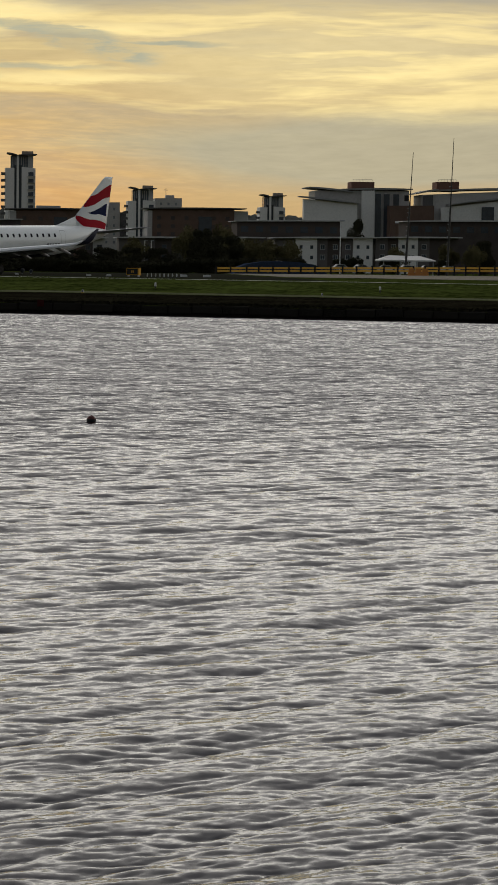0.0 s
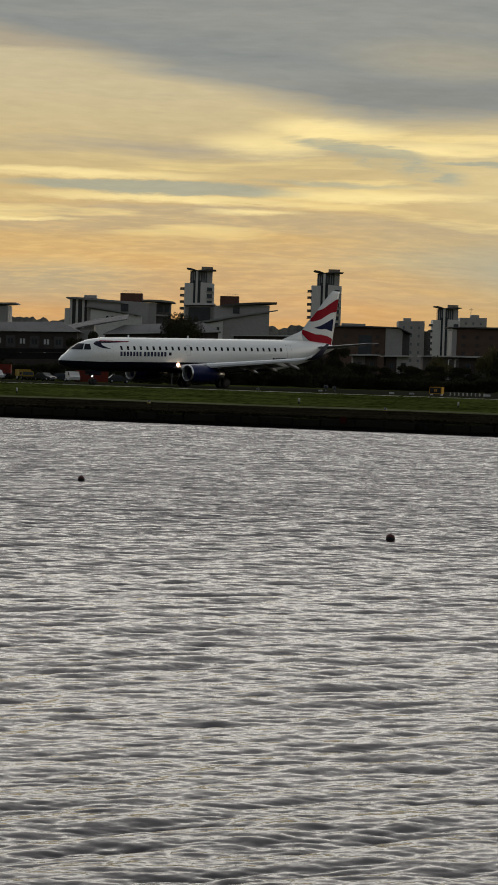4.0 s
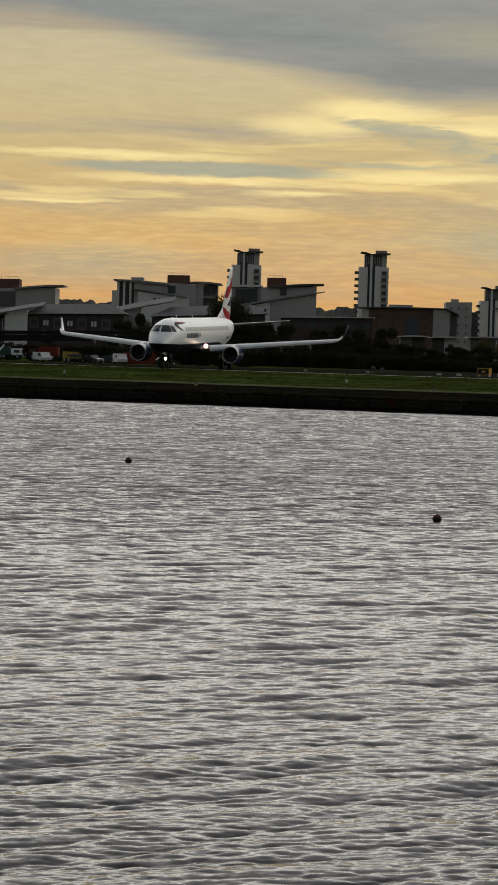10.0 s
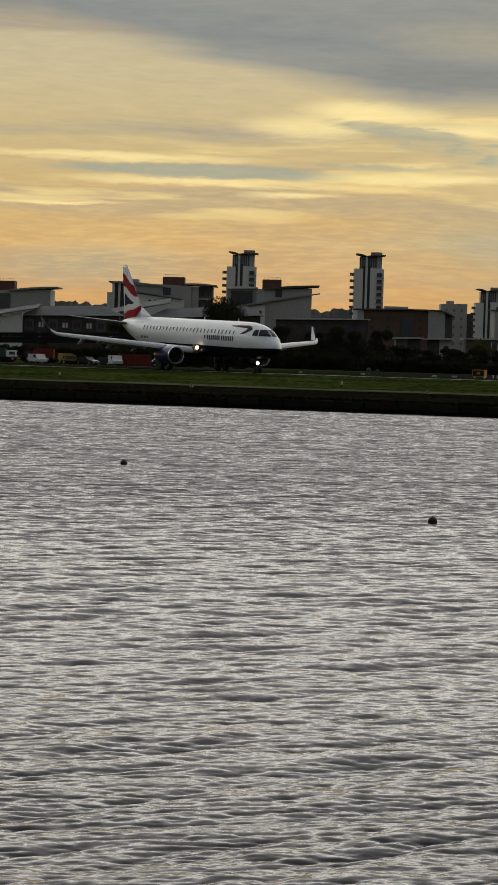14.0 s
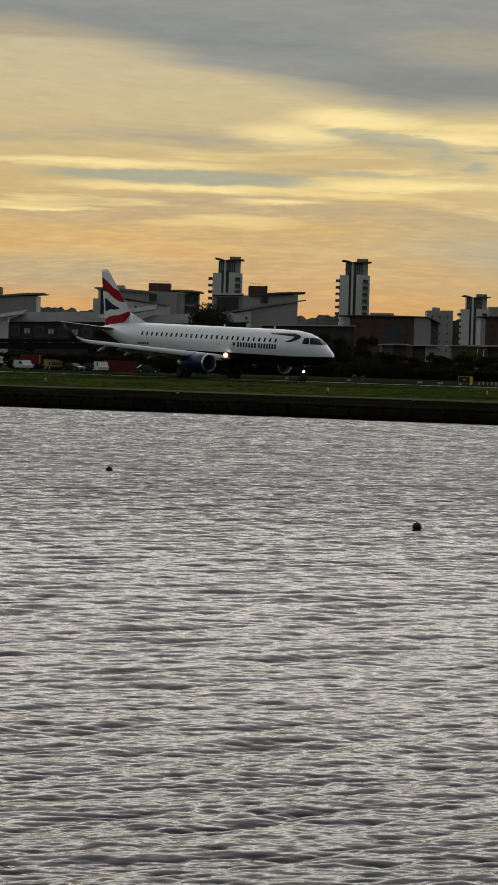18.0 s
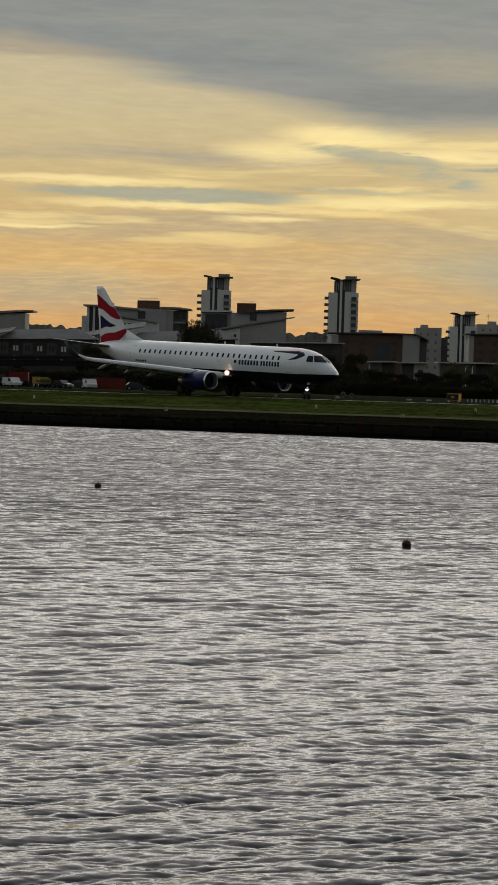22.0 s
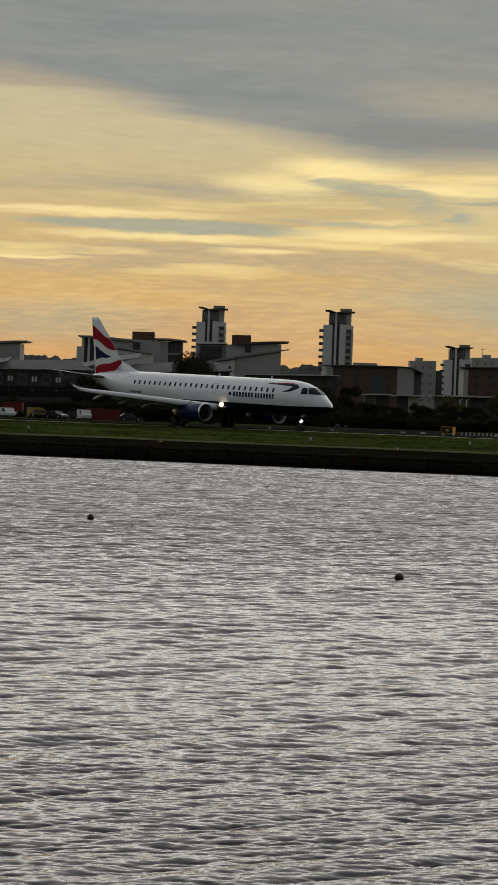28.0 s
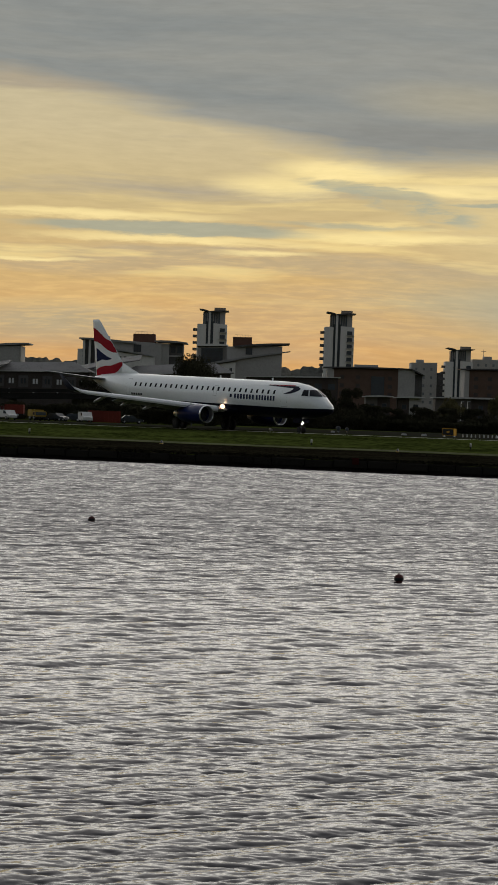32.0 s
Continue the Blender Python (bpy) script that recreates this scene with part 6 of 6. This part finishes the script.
def truck(x, y, z, turn, cab, load, label, length=7.0, high=2.9):
    t = thing("truck", x, y, z, label, "truck", "parked service trucks", turn=turn)
    h = length / 2
    box("chassis", -h, h, -0.9, 0.9, 0.5, 0.72, M["black"], t, "dark chassis")
    box("cab", h - 1.9, h, -1.1, 1.1, 0.74, high * 0.86, M[cab], t, "truck cab", bevel=0.12)
    box("windscreen", h - 0.02, h + 0.03, -0.95, 0.95, high * 0.5, high * 0.78, M["glass"], t, "dark windscreen")
    for s in (-1, 1):
        box("side_window", h - 1.4, h - 0.3, s * 1.1 - 0.02, s * 1.1 + 0.02, high * 0.52, high * 0.76, M["glass"], t, "dark cab window")
    bm = bmesh.new()
    add_box(bm, -h, h - 2.1, -1.15, 1.15, 0.74, high, 0.06)
    part("load_body", bm, M[load], t, "load body")
    for k in range(4):
        px = -h + 0.4 + k * (length - 3.0) / 3
        for s in (-1, 1):
            box("rib", px - 0.05, px + 0.05, s * 1.15 - 0.03 if s < 0 else 1.15 - 0.03, s * 1.15 + 0.03, 0.9, high - 0.1, M[load], t)
    for fx in (-0.62, -0.36, 0.7):
        for s in (-1, 1):
            road_wheel(t, fx * h, s * 0.95, 0.46)
    return t


GZ = 0.7
car("pickup_van", -44.2, 430, GZ, -62, "dull_white", "white pickup van parked under the bridge", "van", 5.0, 1.75, True)
truck(-44.7, 437, GZ + 0.4, 180, "truck_red", "container_red", "dark red truck parked beside a white van", 5.6, 2.4)
truck(-38.8, 430, GZ, -70, "truck_yellow", "truck_yellow", "yellow service truck parked by the runway", 5.0, 2.0)
t_ = thing("skip_container", -26.6, 430, GZ, "orange-red metal container standing by the runway", "container", turn=6)
box("shell", -2.9, 2.9, -1.2, 1.2, 0.1, 2.2, M["container_red"], t_, "orange-red steel shell", bevel=0.05)
for k in range(9):
    box("rib", -2.75 + k * 0.68, -2.63 + k * 0.68, -1.29, -1.2, 0.25, 2.1, M["container_red"], t_, "pressed steel rib")
for s in (-2.6, 2.5):
    box("runner", s, s + 0.2, -1.1, 1.1, -0.02, 0.1, M["black"], t_, "dark steel runner")
car("van", -29.9, 428, GZ, -75, "dull_white", "white van beside a red container", "van", 4.8, 1.9, True)
truck(-51.0, 436, GZ + 0.3, 0, "white", "van_green", "green truck with white cab parked in the yard", 4.8, 2.3)
e_ = thing("excavator", -53.4, 430, GZ, "small digger with pale raised arm in the yard", "digger", turn=8)
for k in (-0.7, 0.7):
    bm = bmesh.new()
    add_box(bm, -1.1, 1.1, k - 0.22, k + 0.22, -0.02, 0.5, 0.16)
    part("track", bm, M["tyre"], e_, "black rubber track")
bm = bmesh.new()
add_box(bm, -0.9, 0.5, -0.7, 0.7, 0.52, 1.15, 0.1)
part("body", bm, M["car_dark"], e_, "dark engine body")
bm = bmesh.new()
add_box(bm, -0.3, 0.7, -0.45, 0.45, 1.16, 2.1, 0.1)
part("cab", bm, M["glass"], e_, "dark glazed cab")
for nm, p, q in (("boom", (0.6, 0.55, 1.0), (2.2, 0.55, 2.9)), ("dipper", (2.2, 0.55, 2.9), (1.2, 0.55, 1.6))):
    bm = bmesh.new()
    limb(bm, p, q, 0.16, 0.11, 6)
    part(nm, bm, M["white"], e_, "pale steel arm")
c_ = thing("site_cabin", -62.4, 470, GZ, "pale flat-roofed site cabin with dark openings", "cabin")
prism("wall", -4.6, 4.6, 3.6, 3.6, -0.02, 0, 6, M["render"], c_, "pale rendered wall")
slab("roof", -4.8, 4.8, 3.62, 3.62, 0.25, -0.3, 6.3, M["roof_edge"], c_, "pale flat roof")
for x, w, z0, z1 in ((2.6, 1.1, 0.05, 2.4), (0.2, 0.8, 0.9, 2.2), (-2.4, 0.9, 0.9, 2.2)):
    box("opening", x - w / 2, x + w / 2, -0.06, -0.01, z0, z1, M["glass"], c_, "dark glazed opening")
for x, y, a, p, lab in ((-35.2, 431, -40, "car_dark", "dark car parked near service trucks"), (-22.0, 436, 10, "car_dark", "dark car parked behind the runway"), (-33.0, 436, 170, "car_dark", "dark saloon parked in the yard")):
    car("car", x, y, GZ, a, p, lab, "car", group="cars parked beyond the runway")
for x, a, p, lab in ((104.5, 5, "dull_white", "white car behind the yellow fence"), (110.0, 12, "dull_white", "white car parked by a canopy"), (116.5, -5, "dull_white", "pale car parked behind the fence"),
                     (122.0, 8, "dull_white", "white car in front of houses"), (127.5, 4, "car_dark", "dark car in front of houses"), (133.0, 0, "dull_white", "pale car behind the yellow fence")):
    car("car", x * 0.86, 520, GZ + 0.9, a, p, lab, "car", group="cars parked behind the fence")

c_ = thing("canopy", 112.3, 560, GZ, "low pale hipped canopy on steel posts", "canopy")
eaves = [(-6.7, -4, 3.3), (6.6, -4, 3.3), (6.6, 4, 3.3), (-6.7, 4, 3.3)]
mesh_part("roof", eaves + [(a, b, 3.62) for a, b, _ in eaves] + [(-4.2, 0, 4.75), (3.6, 0, 4.6)],
          [(3, 2, 1, 0), (0, 1, 5, 4), (1, 2, 6, 5), (2, 3, 7, 6), (3, 0, 4, 7), (4, 5, 9, 8), (5, 6, 9), (6, 7, 8, 9), (7, 4, 8)], M["roof_edge"], c_, "pale hipped canopy roof")
for x in (-6, -2, 2, 6):
    box("post", x - 0.1, x + 0.1, -3.6, -3.4, -0.1, 3.29, M["steel"], c_, "steel post")
c_ = thing("tent", 68.5, 470, GZ, "long low blue tarpaulin shelter behind the fence", "shelter")
v, f = [], []
for i in range(9):
    a = math.pi * i / 8
    for y in (-3, 3):
        v.append((-9.5 * math.cos(a), y, 2.9 * math.sin(a) ** 0.7))
for i in range(8):
    f.append((2 * i, 2 * i + 2, 2 * i + 3, 2 * i + 1))
f += [tuple(range(0, 18, 2)), tuple(range(1, 18, 2))[::-1]]
mesh_part("cover", v, f, M["tent_blue"], c_, "dark blue cover")
box("ridge_strip", -0.2, 0.2, -3.05, 3.05, 2.86, 2.96, M["steel"], c_, "grey ridge strip")

# the pickup that crosses the bridge
bridge_van = car("pickup_van", -48.3, 566, bridge_top(-48.3), 180, "dull_white", "white and green van driving over the bridge", "van", 5.6, 2.3, True)
box("lower_panel", -2.7, 2.72, -0.915, 0.915, 0.42, 1.28, M["van_green"], bridge_van, "green lower body panel")
box("rear_glass", -2.5, 0.0, -0.912, 0.912, 1.42, 2.12, M["glass"], bridge_van, "dark rear side window")
box("pale_roof", -2.6, 1.0, -0.86, 0.86, 2.31, 2.46, M["white"], bridge_van, "pale roof panel")

# two cars that cross the bridge later
bridge_cars = []
for paint, lab in (("car_grey", "grey car driving over the bridge"), ("dull_white", "pale car driving over the bridge")):
    bridge_cars.append(car("car", -10, 566, bridge_top(-10), 180, paint, lab, "car", group="cars on the bridge"))

# a plain height frame over the yard's entrance
f_ = thing("height_frame", -11.4, 430, GZ, "pale steel height frame over a yard entrance", "frame")
for x in (-0.66, 0.66):
    box("post", x - 0.09, x + 0.09, -0.09, 0.09, -0.05, 2.2, M["car_grey"], f_, "pale steel post")
box("crossbar", -0.75, 0.75, -0.08, 0.08, 2.2, 2.36, M["car_grey"], f_, "pale steel crossbar")


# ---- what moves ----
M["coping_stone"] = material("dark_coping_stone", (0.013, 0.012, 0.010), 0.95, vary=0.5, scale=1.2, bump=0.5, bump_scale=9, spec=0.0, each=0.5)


def wall_stones():
    """The upper course of large stones along the dock wall, unevenly worn."""
    rng = random.Random(21)
    shapes = []
    for _ in range(5):
        bm = bmesh.new()
        add_box(bm, -0.5, 0.5, -0.14, 0.3, 0.0, 0.44, 0.03)
        for v in bm.verts:
            v.co += Vector((rng.uniform(-0.012, 0.012), rng.uniform(-0.02, 0.02), rng.uniform(-0.025, 0.025)))
        me = bpy.data.meshes.new("stone")
        bm.to_mesh(me)
        bm.free()
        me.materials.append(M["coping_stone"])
        shapes.append(me)
    x = -34.0
    while x < 54.0:
        w = rng.uniform(1.1, 2.1)
        slope = math.degrees(math.atan2(toe(x + w) - toe(x), w))
        long_ = math.hypot(w, toe(x + w) - toe(x))
        st = new("stone", rng.choice(shapes))
        st.parent = bank_wall
        st.matrix_basis = pose(x + w / 2, toe(x + w / 2) + rng.uniform(-0.03, 0.03), 0.20 + rng.uniform(-0.05, 0.04), 0, rng.uniform(-0.8, 0.8), slope + rng.uniform(-1.5, 1.5)) @ Matrix.Diagonal((long_ - 0.05, 1.0, 1.0, 1.0))
        x += w


wall_stones()


def motions():
    # seconds, place of the main gear, heading in degrees
    rows = []
    for t, x, y, h in JET_WAY:
        rows.append((t, pose(x, y, 1.7, 0, 0, h)))
    walk(airliner, rows)
    # a van and two cars cross the bridge from behind the airliner
    for v, t0, x0, speed in ((bridge_van, 8.0, -50.8, 12.2), (bridge_cars[0], 25.0, -49.7, 11.0), (bridge_cars[1], 30.0, -52.9, 11.0)):
        ta, tb = t0 + (x0 + 10) / speed, t0 + (x0 + 30) / speed
        tc, td = t0 + (x0 + 100) / speed, min(t0 + (x0 + 124) / speed, 31.9)
        rows = []
        for t, x in ((0.0, -10.0), (ta - 0.4, -10.0), (tb, -30.0), (t0, x0), (tc if tc < 31 else 31.0, x0 - speed * ((tc if tc < 31 else 31.0) - t0)), (td, x0 - speed * (td - t0))):
            rows.append((t, pose(x, 566, bridge_top(x) - 0.1, 0, 1.5, 180)))
        rows.append((32.0, rows[-1][1]))
        walk(v, rows)
    # the buoys ride the ripples
    for b, x, y, drift, ph in ((buoy_near, 3.19, 47.95, -0.07, 0.0), (buoy_far, -4.46, 68.9, -0.07, 1.3)):
        rows = []
        for k in range(65):
            t = k * 0.5
            a = 2.6 * t + ph
            rows.append((t, pose(x + drift * t / 32 + 0.012 * math.sin(0.9 * a), y, -0.002 + 0.012 * math.sin(a) + 0.006 * math.sin(2.3 * a), 4 * math.sin(a + 1), 5 * math.sin(0.8 * a), 0)))
        walk(b, rows)
    # the ripples travel slowly away over the dock
    walk(water, [(0.0, pose(3.0, -4.5, 0)), (32.0, pose(-3.0, 4.5, 0))])


JET_WAY = [
    (0.0, 4.55, 245.0, 218.3), (1.0, 2.21, 243.0, 218.7), (2.0, 0.11, 241.2, 219.2), (3.5, -2.67, 239.0, 220.4),
    (5.5, -5.83, 236.4, 226.0), (6.0, -6.43, 235.7, 228.2), (7.5, -7.87, 233.0, 238.2), (8.3, -8.28, 232.0, 245.0),
    (9.0, -8.53, 231.2, 251.3), (10.0, -8.75, 230.2, 260.9), (11.0, -8.83, 229.3, 270.1), (12.0, -8.74, 228.6, 278.9),
    (13.0, -8.64, 228.2, 288.0), (14.0, -8.35, 227.5, 296.3), (15.0, -7.84, 226.8, 302.4), (17.5, -5.83, 225.4, 308.0),
    (20.5, -4.47, 225.0, 309.8), (23.0, -4.41, 224.9, 309.9), (28.0, -4.40, 224.8, 309.8), (32.0, -4.40, 224.8, 309.8)]
motions()
